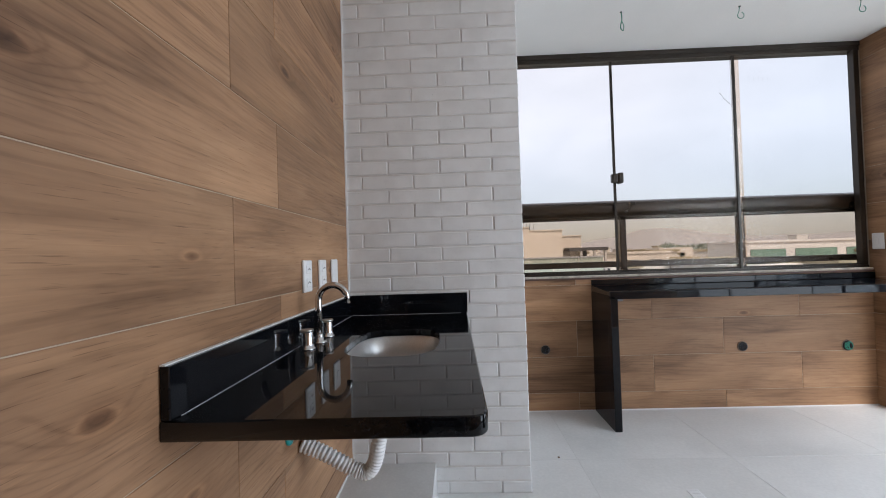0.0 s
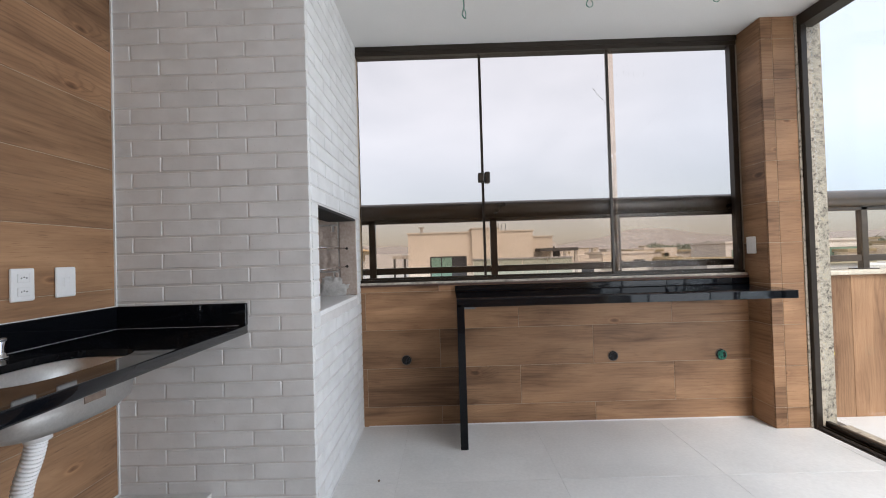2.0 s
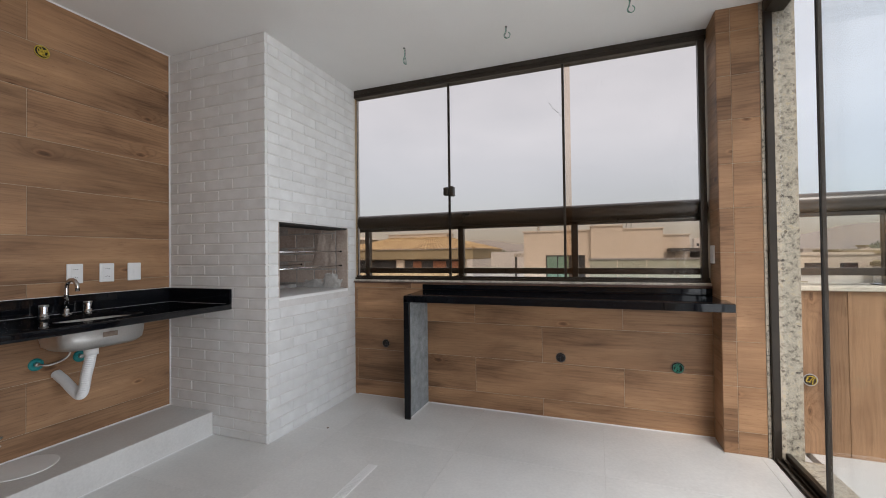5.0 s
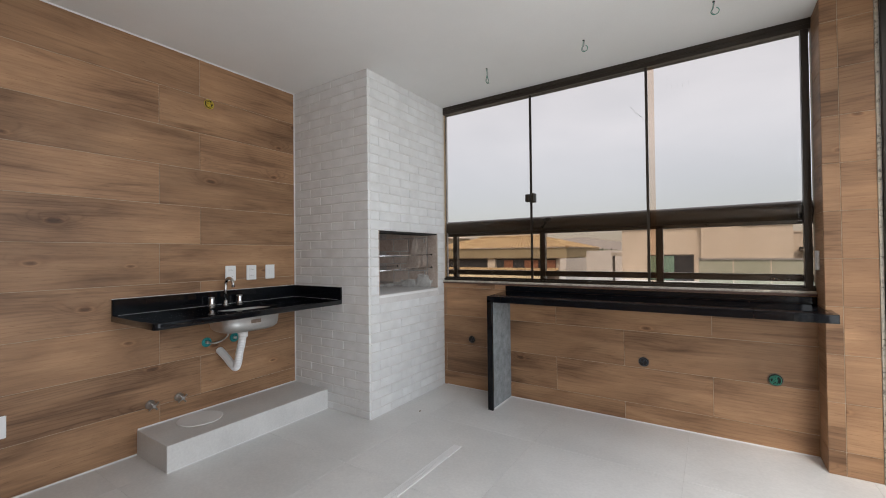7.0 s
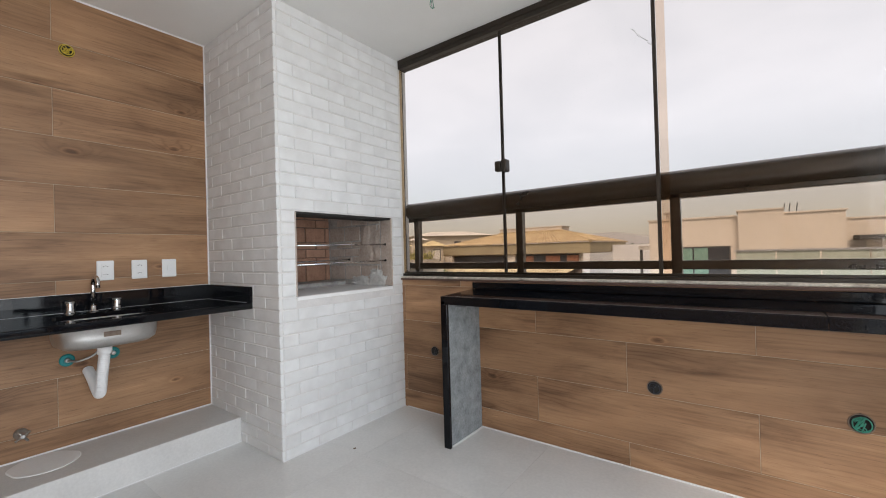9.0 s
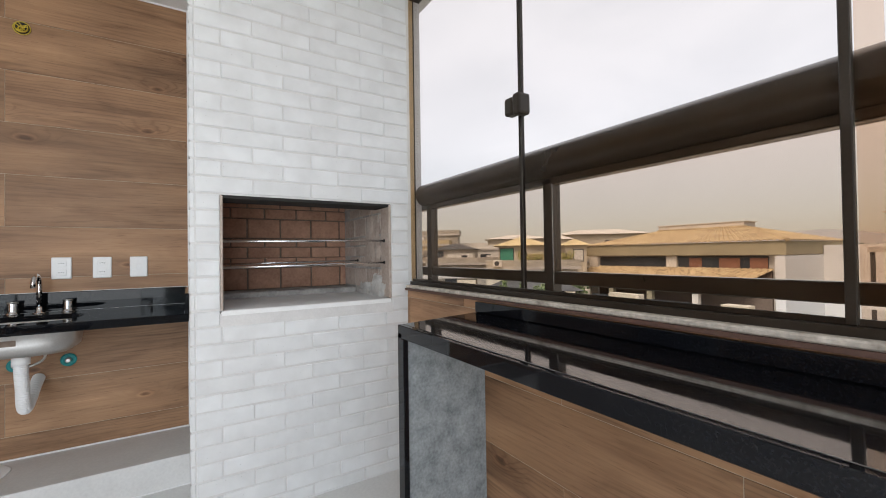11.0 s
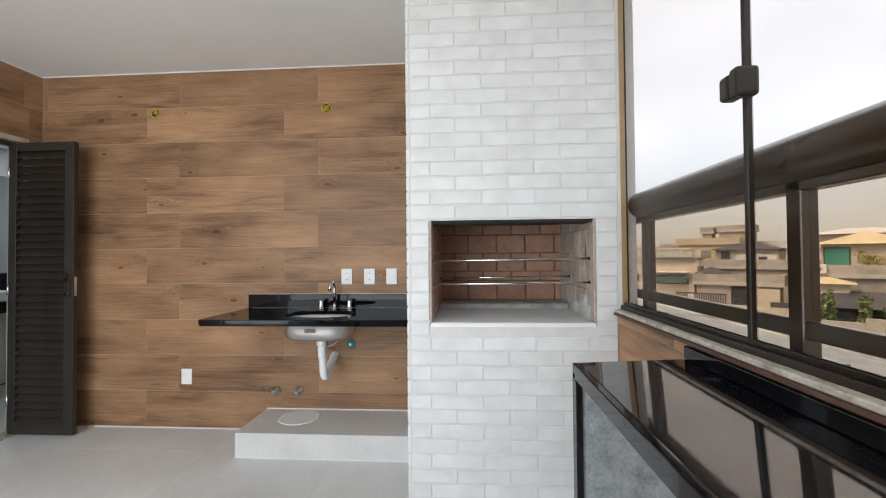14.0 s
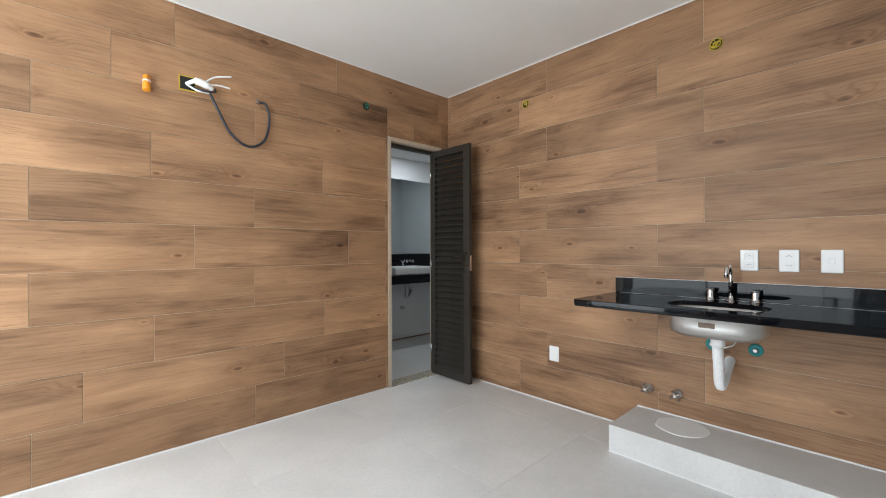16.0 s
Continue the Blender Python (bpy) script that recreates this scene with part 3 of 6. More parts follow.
def smear_patch(x0, x1, z0, z1, seed):
    """A ragged skin of plaster on the lining, thickest at its middle."""
    bm = bmesh.new()
    nx, nz = 26, 16
    grid = {}
    for i in range(nx + 1):
        for k in range(nz + 1):
            u, v = i / nx * 2 - 1, k / nz * 2 - 1
            lump = noise.noise(Vector((u * 1.6, v * 1.6, seed))) + 0.5 * noise.noise(Vector((u * 5, v * 5, seed)))
            deep = 0.55 - (u * u * 0.7 + max(v, 0) ** 2 * 0.9) + 0.6 * lump
            grid[i, k] = (deep, (x0 + (x1 - x0) * i / nx, y1 - 0.0105 - max(min(deep, 0.5), 0.0) * 0.028, z0 + (z1 - z0) * k / nz))
    verts = {}
    for i in range(nx):
        for k in range(nz):
            quad = ((i, k), (i + 1, k), (i + 1, k + 1), (i, k + 1))
            if min(grid[q][0] for q in quad) < -0.12:
                continue
            for q in quad:
                if q not in verts:
                    verts[q] = bm.verts.new(grid[q][1])
            bm.faces.new([verts[q] for q in quad]).smooth = True
    return bm


for patch_mat, spot in ((FRESH, (0.40, 0.66, 0.931, 1.02, 3.1)), (FRESH, (0.60, 0.84, 0.931, 1.07, 5.1)), (SMEARED, (0.50, 0.76, 1.10, 1.42, 8.7))):
    under("plaster_smear", smear_patch(*spot), patch_mat, grill, "smeared mortar on the brick lining")
for x, z, r in ((0.82, 1.243, 0.0062), (0.82, 1.122, 0.0062), (0.40, 1.132, 0.0055)):
    under("skewer_rod", swept(((x, y0 + 0.001, z - 0.004), (x, 3.5, z - 0.001), (x, y1 - 0.02, z + 0.003)), r, 8), CHROME, grill, "thin bright steel rod")
    under("rod_hole", turned(((0.009, 0), (0.009, 0.004)), (x, y1 - 0.0165, z + 0.003), "y", 10), DARK, grill)

# ---- long window and the railing outside it ----
WY = 4.045
window = holder("window_1", (2.2, WY, SILL), "long sliding window with bronze aluminium frame and clear panes", "window", kind="structure")
under("window_frame", boxes((COL_E - 0.006, PIL_W, 4.02, 4.10, 2.612, CEIL - 0.001), (COL_E - 0.006, PIL_W, 4.02, 4.10, SILL + 0.003, 1.018), (3.535, PIL_W - 0.012, 4.015, 4.062, 1.018, 2.612),
      (COL_E + 0.003, 0.893, 4.050, 4.057, 1.018, 2.612), (COL_E, PIL_W, 4.012, 4.020, 2.640, CEIL - 0.001), (COL_E, PIL_W, 4.035, 4.041, 1.018, 1.032), (COL_E, PIL_W, 4.065, 4.071, 1.018, 1.028),
      bevel=0.0015), BRONZE, window)
for x0, x1, yy in ((0.894, 1.768, 4.058), (1.766, 2.676, 4.038), (2.668, 3.534, 4.058)):
    under("pane", boxed(x0, x1, yy - 0.004, yy + 0.004, 1.020, 2.611), GLASS, window)
for x, w, yy in ((1.767, 0.009, 4.047), (2.672, 0.009, 4.034)):
    under("stile", boxed(x - w, x + w, yy - 0.008, yy + 0.008, 1.020, 2.611, bevel=0.002), BRONZE, window)
for x0, x1 in ((2.682, 2.722),):
    strip = under("seal_strip", boxed(x0, x1, 4.044, 4.0485, 1.022, 2.610), SEAL, window, "amber translucent seal strip")
    strip.visible_shadow = False
under("jamb_strip", boxed(COL_E + 0.002, COL_E + 0.006, 4.026, 4.0495, 1.02, 2.611), JAMB, window, "tan side profile beside the column")
smear = bmesh.new()
sr = random.Random(5)
for i in range(15):
    t = i / 14
    a = Vector((2.565 + 0.10 * t, 4.0335, 2.335 - 0.115 * t + sr.uniform(-0.006, 0.006)))
    sweep(smear, (a, a + Vector((sr.uniform(0.006, 0.014), 0, sr.uniform(-0.014, -0.004)))), sr.uniform(0.0006, 0.0016), 5)
for i in range(5):
    a = Vector((2.80 + i * 0.035, 4.0535, 2.46 + sr.uniform(-0.01, 0.01)))
    sweep(smear, (a, a + Vector((sr.uniform(-0.003, 0.003), 0, -0.03))), 0.0006, 5)
tagged(under("dirt_smear", smear, ASH, window, "dry dirt smear on the glass"), kind="stuff")
lock = under("lock_body", boxed(1.730, 1.775, 3.992, 4.036, 1.686, 1.754, bevel=0.010, segments=2), BRONZE, window, "dark latch on the stile")
part("lock_grip", boxed(1.777, 1.816, 3.990, 4.050, 1.680, 1.760, bevel=0.010, segments=2), BRONZE, lock)
sill = structure("window_sill", boxed(COL_E, PIL_W, NORTH - 0.012, 4.1030, SILL - 0.002, SILL + 0.014, bevel=0.004), STONE, "rough unfinished stone sill strip", "sill")
sill_rim = structure("sill_trim", boxed(COL_E, PIL_W, NORTH - 0.016, NORTH - 0.004, SILL - 0.014, SILL - 0.003), RUST, "thin brown edge under the sill", "trim")
coping = structure("trim_coping", boxed(-3.0, 12.0, 4.104, 4.305, 0.9835, 0.992, bevel=0.003), COPING, "pale stone coping outside below the railing", "coping")
outer_wall = structure("wall_outer", boxes((-3.0, 12.0, 4.162, 4.290, -9.0, 0.983),), WHITEWALL, "rendered outer wall below the railing", "wall")

RY = 4.125
railing = holder("balcony_railing", (2.2, RY, 0.992), "taupe aluminium balcony railing with a wide round handrail", "railing")
under("handrail", swept([(x, RY, 1.503) for x in (-2.6, 0.5, 2.5, 5.0, 9.5)], 0.063, 28), RAIL, railing, "wide round handrail tube")
under("rail_channel", boxed(-2.6, 9.5, RY - 0.022, RY + 0.022, 1.418, 1.444, bevel=0.003), RAIL, railing)
under("lower_rail", boxed(-2.6, 9.5, RY - 0.016, RY + 0.016, 1.050, 1.096, bevel=0.003), RAIL, railing)
post_x = (-0.85, 0.04, 0.955, 1.840, 2.735, 3.640, 4.520, 5.42, 6.32, 7.2)
for x in post_x:
    p = under("post", boxed(x - 0.024, x + 0.024, RY - 0.022, RY + 0.022, 0.992, 1.46, bevel=0.003), RAIL, railing)
    f = part("foot_plate", boxed(x - 0.06, x + 0.06, RY - 0.055, RY + 0.055, 0.992, 1.000, bevel=0.002), RAIL, p)
for a, b in zip(post_x, post_x[1:]):
    g = under("glass_panel", boxed(a + 0.026, b - 0.026, RY - 0.004, RY + 0.004, 1.097, 1.417), SMOKED, railing, "bronze-tinted glass panel")
    g.visible_shadow = False

# ---- terrace doors on the east side ----
door_track = structure("trim_door_track", boxes((3.822, 3.925, 0.0, PIL_S, -0.010, 0.004), (3.830, 3.836, 0.0, PIL_S, 0.004, 0.022), (3.858, 3.864, 0.0, PIL_S, 0.004, 0.022), (3.900, 3.908, 0.0, PIL_S, 0.004, 0.026)),
                       BRONZE, "bronze aluminium floor track of the terrace doors", "door track")
head_track = structure("trim_head_track", boxes((3.822, 3.925, 0.0, PIL_S, 2.60, CEIL - 0.001), (3.822, 3.860, PIL_S - 0.03, PIL_S - 0.001, 0.004, 2.60), bevel=0.002), BRONZE, "bronze aluminium head track and jamb", "door track")
jamb_a = structure("wall_granite_jamb", boxes((3.862, 3.975, PIL_S, 4.16, -0.01, CEIL), (3.805, 3.8195, PIL_S - 0.006, PIL_S + 0.0095, 0.0, CEIL - 0.002)), GRANITE, "speckled beige granite jamb", "jamb")
threshold = structure("trim_threshold", boxed(3.926, 4.06, 0.0, PIL_S, -0.012, 0.010, bevel=0.003), GRANITE, "speckled granite threshold", "threshold")


def sliding_door(name, ya, yb, x, stile_at, label):
    d = holder(name, (x, (ya + yb) / 2, 0.02), label, "glass door", kind="structure")
    pane = under("pane", boxed(x - 0.005, x + 0.005, ya, yb, 0.024, 2.61), DOOR_GLASS, d)
    pane.visible_shadow = False
    if stile_at is not None:
        under("stile", boxed(x - 0.009, x + 0.009, stile_at - 0.008, stile_at + 0.008, 0.024, 2.61, bevel=0.002), BRONZE, d)
        under("brush_seal", boxed(x - 0.012, x - 0.0095, stile_at - 0.006, stile_at + 0.006, 0.024, 2.61), RUBBER, d)
    under("bottom_rail", boxed(x - 0.013, x + 0.013, ya, yb, 0.023, 0.055, bevel=0.002), BRONZE, d)
    return d


sliding_door("door_3", 2.68, PIL_S - 0.03, 3.886, 2.690, "fixed glass pane with dark bronze stile")
leaf_b = sliding_door("door_4", 2.43, 3.24, 3.846, 3.228, "sliding glass door leaf with curved pull handles")
under("glass_edge", boxed(3.841, 3.851, 2.426, 2.4298, 0.024, 2.61), EDGE, leaf_b, "green polished glass edge")
sliding_door("door_5", 0.03, 1.24, 3.886, 1.228, "fixed glass pane with dark bronze stile")
for side in (-1, 1):
    h = under("pull_handle", swept(arc((3.846 + side * 0.062 - side * 0.45, 2.535, 1.125), 0.45, -27, 27, 16, (side, 0.0, 0.0), (0, 0, 1)), [0.008] + [0.0125] * 15 + [0.008], 12), BRONZE, leaf_b, "curved dark pull handle")
for z in (0.965, 1.285):
    under("standoff", turned(((0.010, -0.036), (0.010, -0.014), (0.016, -0.014), (0.016, 0.014), (0.010, 0.014), (0.010, 0.036)), (3.846, 2.535, z), "x", 14), GREY_METAL, leaf_b, "steel standoff")
lb = under("lock_case", boxed(3.815, 3.877, 2.432, 2.512, 1.060, 1.190, bevel=0.004), BRONZE, leaf_b, "dark lock case")
part("key", boxes((3.780, 3.8145, 2.484, 2.488, 1.121, 1.129), (3.770, 3.786, 2.482, 2.490, 1.095, 1.133), (3.776, 3.784, 2.486, 2.490, 1.050, 1.097), bevel=0.001), GREY_METAL, lb, "keys in the lock")

# ---- terrace outside ----
terrace = structure("floor_terrace", boxes((4.06, 10.0, -3.0, 4.0, -0.20, -0.0015)), TILE_GROUT, "pale porcelain terrace floor", "floor")
parapet = structure("wall_parapet", boxed(3.976, 10.0, 3.96, 4.16, -0.01, 0.965), GROUT, "terrace parapet clad in upright wood-look planks", "parapet")
structure("trim_parapet_cap", boxed(3.977, 10.0, 3.925, 4.159, 0.966, 0.992, bevel=0.004), COPING, "pale stone cap of the parapet", "coping")
structure("wall_terrace_east", boxed(10.0, 10.2, -3.0, 4.2, -0.2, 1.0), WHITEWALL, "rendered terrace parapet", "parapet")
structure("wall_terrace_south", boxes((3.98, 10.2, -3.2, -3.0, -0.2, 1.0), (3.92, 4.06, -3.0, -0.001, -0.008, CEIL)), WHITEWALL, "rendered terrace wall", "wall")

# ---- bathroom behind the doorway ----
structure("wall_bath_back", boxed(-1.55, 1.20, -1.60, -1.45, 0.014, 2.40), PAINT, "white painted bathroom wall", "wall")
structure("wall_bath_side", boxes((-1.60, -1.50, -1.45, -0.13, -0.008, 2.40), (1.15, 1.25, -1.45, -0.131, -0.008, 2.40), (-1.5, -0.161, -0.13, 0.0, -0.008, 2.40)), PAINT, "white painted bathroom wall", "wall")
structure("ceiling_bath", boxed(-1.60, 1.25, -1.60, -0.131, 2.40, 2.50), CEILING, "white bathroom ceiling", "ceiling")
structure("baseboard", boxed(-1.50, 1.15, -1.45, -1.447, 0.0, 0.014), CURTAIN, "thin dark red strip at the wall foot", "baseboard")
structure("trim_doorway", boxes((DOOR[1], DOOR[1] + 0.034, -0.135, 0.004, 0.0, DOOR[2] + 0.034), (DOOR[0] - 0.029, DOOR[0], -0.135, 0.004, 0.0, DOOR[2] + 0.034), (DOOR[0], DOOR[1], -0.135, 0.004, DOOR[2], DOOR[2] + 0.034), bevel=0.002),
          GROUT, "beige tan stone lining of the doorway", "door frame")
structure("trim_doorstep", boxed(DOOR[0], DOOR[1], -0.135, 0.006, -0.008, 0.006, bevel=0.002), GRANITE, "granite doorstep", "threshold")
structure("trim_door_frame", boxes((DOOR[1] - 0.022, DOOR[1], -0.10, -0.05, 0.006, DOOR[2]), (DOOR[0], DOOR[0] + 0.022, -0.10, -0.05, 0.006, DOOR[2]), (DOOR[0] + 0.022, DOOR[1] - 0.022, -0.10, -0.05, DOOR[2] - 0.03, DOOR[2]), bevel=0.002),
          DOOR_METAL, "dark aluminium door frame", "door frame")

# louvred door, standing open into the room
LX, LY0, LY1, LZ = 0.150, -0.048, 0.452, 2.115
door = holder("door_1", (LX, LY0, 0.012), "dark taupe aluminium louvred door standing open", "door", kind="structure")
T = 0.036
under("stile", boxed(LX, LX + T, LY0, LY0 + 0.055, 0.012, LZ, bevel=0.002), DOOR_METAL, door)
under("stile", boxed(LX, LX + T, LY1 - 0.07, LY1, 0.012, LZ, bevel=0.002), DOOR_METAL, door)
under("door_rail", boxed(LX + 0.001, LX + T - 0.001, LY0 + 0.055, LY1 - 0.07, LZ - 0.06, LZ, bevel=0.002), DOOR_METAL, door)
under("door_rail", boxed(LX + 0.001, LX + T - 0.001, LY0 + 0.055, LY1 - 0.07, 0.012, 0.085, bevel=0.002), DOOR_METAL, door)
slat = bmesh.new()
SW = (LY1 - 0.072 - LY0 - 0.057) / 2
box(slat, -0.002, 0.002, -SW, SW, -0.0352, 0.0352, bevel=0.0008)
slat_mesh = mesh_of("slat", slat, DOOR_METAL)
n_slats = 36
for i in range(n_slats):
    s = new("slat", slat_mesh)
    s.parent = door
    s.matrix_parent_inverse = door.matrix_world.inverted()
    s.matrix_basis = pose(LX + T / 2, (LY0 + LY1) / 2 - 0.0075, 0.115 + i * (LZ - 0.06 - 0.14) / (n_slats - 1), 0, -37, 0)
handle = under("door_handle", boxed(LX + T, LX + T + 0.008, LY1 - 0.052, LY1 - 0.022, 0.98, 1.17, bevel=0.003), BRONZE, door, "dark lever handle on a plate")
lever = part("lever", swept(((LX + T + 0.006, LY1 - 0.037, 1.12), (LX + T + 0.045, LY1 - 0.037, 1.12), (LX + T + 0.05, LY1 - 0.050, 1.12), (LX + T + 0.05, LY1 - 0.15, 1.117)), 0.008, 10), BRONZE, handle)
cyl = part("keyhole", turned(((0.009, 0), (0.009, 0.012)), (LX + T + 0.007, LY1 - 0.037, 1.02), "x", 12), CHROME, handle)
under("strike", boxed(LX + 0.008, LX + 0.028, LY1, LY1 + 0.002, 1.00, 1.14), CHROME, door, "steel latch plate")
for z in (0.25, 1.05, 1.9):
    under("hinge", turned(((0.008, -0.04), (0.008, 0.04)), (LX + T + 0.006, LY0 + 0.006, z), "z", 10), CHROME, door)

# vanity, basin, mirror, taps and spot in the bathroom
vanity = thing("bathroom_vanity", boxes((-1.49, 0.55, -1.447, -1.00, 0.845, 0.875), (-1.49, 0.55, -1.02, -1.00, 0.775, 0.8445), bevel=0.003), BLACK, "black granite vanity top fixed to the wall", "countertop")
part("backsplash", boxed(-1.49, 0.55, -1.447, -1.43, 0.8755, 1.13, bevel=0.002), BLACK, vanity)
basin_bm = boxed(-0.72, -0.12, -1.40, -1.03, 0.8755, 0.975, bevel=0.02, segments=3)
top = max(basin_bm.faces, key=lambda f: f.calc_center_median().z if f.normal.z > 0.9 else -1)
bmesh.ops.inset_region(basin_bm, faces=[top], thickness=0.022)
bmesh.ops.translate(basin_bm, verts=top.verts[:], vec=(0, 0, -0.075))
thing("wash_basin", basin_bm, CERAMIC, "white rectangular ceramic vessel basin on the black vanity", "basin")
thing("wall_mirror", boxed(-1.48, 0.55, -1.449, -1.443, 1.135, 2.12, bevel=0.001), MIRROR, "frameless wall mirror above the vanity", "mirror")
tap = holder("basin_tap", (-0.45, -1.43, 1.02), "chrome wall-mounted basin tap with two handles", "tap")
under("spout", swept(curve_through(((-0.40, -1.43, 1.035), (-0.40, -1.34, 1.04), (-0.40, -1.27, 1.03), (-0.40, -1.255, 0.995)), 5), 0.013, 10), CHROME, tap)
for x in (-0.56, -0.66):
    under("tap_handle", turned(((0.022, 0), (0.022, 0.008), (0.012, 0.010), (0.012, 0.035), (0.020, 0.037), (0.020, 0.055)), (x, -1.43, 1.035), "y", 14), CHROME, tap)
waste = holder("basin_waste", (-0.5, -1.2, 0.6), "grey waste trap under the vanity", "pipe")
under("trap", swept(curve_through(((-0.42, -1.2, 0.77), (-0.42, -1.2, 0.66), (-0.42, -1.22, 0.60), (-0.52, -1.30, 0.60), (-0.62, -1.38, 0.63), (-0.66, -1.45, 0.64)), 6), 0.020, 12), GREY_PLASTIC, waste)
for x in (-0.30, -0.52):
    v = holder("angle_valve", (x, -1.45, 0.42), "small chrome angle valve on the bathroom wall", "valve", "bathroom valves")
    under("body", turned(((0.026, 0), (0.026, 0.006), (0.012, 0.008), (0.012, 0.05), (0.018, 0.052), (0.018, 0.07)), (x, -1.45, 0.42), "y", 12), STEEL, v)
spot = thing("ceiling_spot", turned(((0.055, 0.0), (0.055, -0.004), (0.045, -0.006)), (-0.44, -0.95, 2.3998), "z", 24), PAINT, "round recessed ceiling spot, switched on", "ceiling light")
part("lit_disc", turned(((0.042, -0.0062), (0.042, -0.0075)), (-0.44, -0.95, 2.3998), "z", 24), LED, spot, "lit lamp disc")

# ---- bar counter under the window ----
BX0, BX1, BY0, BY1, BT = 1.545, 3.612, 3.622, 3.980, 0.908
FALL = 0.016                         # the top drains towards the room
top = boxes((BX0, 3.253, BY0 + 0.02, BY1 + 0.016, 0.880, BT), (3.2545, PIL_W - 0.002, BY0 + 0.02, BY1 + 0.016, 0.880, BT), (PIL_W - 0.0025, BX1, BY0 + 0.02, PIL_S - 0.002, 0.880, BT), bevel=0.002)
for v in top.verts:
    if v.co.z > 0.9:
        v.co.z += FALL * (v.co.y - BY0 - 0.02) / 0.376
bar = thing("bar_counter", top, BLACK_WORN,
            "black polished granite bar counter with waterfall side panel", "counter")
part("apron", boxes((BX0, 3.253, BY0, BY0 + 0.0205, 0.860, BT), (3.2545, BX1, BY0, BY0 + 0.0205, 0.860, BT), bevel=0.002), BLACK, bar)
part("backsplash", boxed(1.545, PIL_W - 0.003, NORTH - 0.022, NORTH - 0.002, BT + FALL + 0.0003, 0.966, bevel=0.002), BLACK, bar)
side = part("side_panel", boxed(BX0, BX0 + 0.03, BY0, NORTH - 0.001, 0.0, 0.8795, bevel=0.002), BLACK, bar)
part("front_edge", boxed(BX0 + 0.0005, BX0 + 0.046, BY0 - 0.001, BY0 + 0.0195, 0.0, 0.8595, bevel=0.002), BLACK, side)
part("raw_back", boxed(BX0 + 0.0302, BX0 + 0.0345, BY0 + 0.021, NORTH - 0.002, 0.0, 0.8595), RAW, side, "unpolished grey back of the slab")
part("bracket", boxed(BX0 + 0.035, BX0 + 0.12, BY0 + 0.10, BY0 + 0.13, 0.835, 0.8795, bevel=0.003), RAW, bar)
part("bead", boxes((BX0 + 0.0345, BX0 + 0.042, BY0 + 0.03, NORTH - 0.002, 0.0, 0.006),), PAINT, bar, "pale grout bead at the floor")

# ---- sink counter ----
CX, CY0, CT = 0.592, 1.656, 0.896
slab = bmesh.new()
outline = [(0.001, CY0 + 0.008), (CX - 0.008, CY0 + 0.008), (CX - 0.008, COL_S - 0.001), (0.001, COL_S - 0.001)]
SC, SRX, SRY = (0.330, 2.315), 0.150, 0.215


def rounded(cx, cy, rx, ry, n=40, p=3.2):
    out = []
    for k in range(n):
        a = math.tau * k / n
        c, s = math.cos(a), math.sin(a)
        out.append((cx + rx * math.copysign(abs(c) ** (2 / p), c), cy + ry * math.copysign(abs(s) ** (2 / p), s)))
    return out


def plate_with_hole(bm, outer, inner, z_top, z_low):
    loops = {}
    for z in (z_top, z_low):
        vo = [bm.verts.new((x, y, z)) for x, y in outer]
        vi = [bm.verts.new((x, y, z)) for x, y in inner]
        edges = [bm.edges.new((a, b)) for ring in (vo, vi) for a, b in zip(ring, ring[1:] + ring[:1])]
        bmesh.ops.triangle_fill(bm, use_beauty=True, edges=edges, normal=(0, 0, 1))
        loops[z] = (vo, vi)
    for i in (0, 1):
        a, b = loops[z_top][i], loops[z_low][i]
        for k in range(len(a)):
            bm.faces.new((a[k], a[(k + 1) % len(a)], b[(k + 1) % len(b)], b[k]))


plate_with_hole(slab, outline, rounded(*SC, SRX, SRY), CT, 0.872)
counter = thing("sink_counter", slab, BLACK, "black polished granite sink counter fixed to the wall", "counter")
rim = bmesh.new()
RR = 0.032
corner = [((CX - RR + RR * math.cos(a), CY0 + RR + RR * math.sin(a)), (-math.cos(a), -math.sin(a))) for a in (radians(-90 + 9 * k) for k in range(11))]
edge_line = [((0.001, CY0), (0.0, 1.0))] + corner + [((CX, COL_S - 0.002), (-1.0, 0.0))]
edge_profile = ((0.004, 0.858), (0.001, 0.860), (0.0, 0.864), (0.0, 0.8925), (0.0012, 0.8952), (0.004, 0.8963), (0.016, 0.8963), (0.028, 0.8963), (0.028, 0.858))
rim_rings = [[rim.verts.new((p[0] + n[0] * o, p[1] + n[1] * o, z)) for o, z in edge_profile] for p, n in edge_line]
for ra, rb in zip(rim_rings, rim_rings[1:]):
    for k in range(len(ra)):
        rim.faces.new((ra[k], ra[(k + 1) % len(ra)], rb[(k + 1) % len(rb)], rb[k])).smooth = k < 5
rim.faces.new(rim_rings[0])
rim.faces.new(rim_rings[-1][::-1])
bmesh.ops.recalc_face_normals(rim, faces=rim.faces[:])
part("raised_rim", rim, BLACK, counter)
part("backsplash", boxed(0.001, 0.020, CY0 + 0.001, COL_S - 0.001, CT + 0.0005, 0.995, bevel=0.002), BLACK, counter)
part("backsplash", boxed(0.021, CX + 0.002, COL_S - 0.020, COL_S - 0.001, CT + 0.0005, 0.995, bevel=0.002), BLACK, counter)
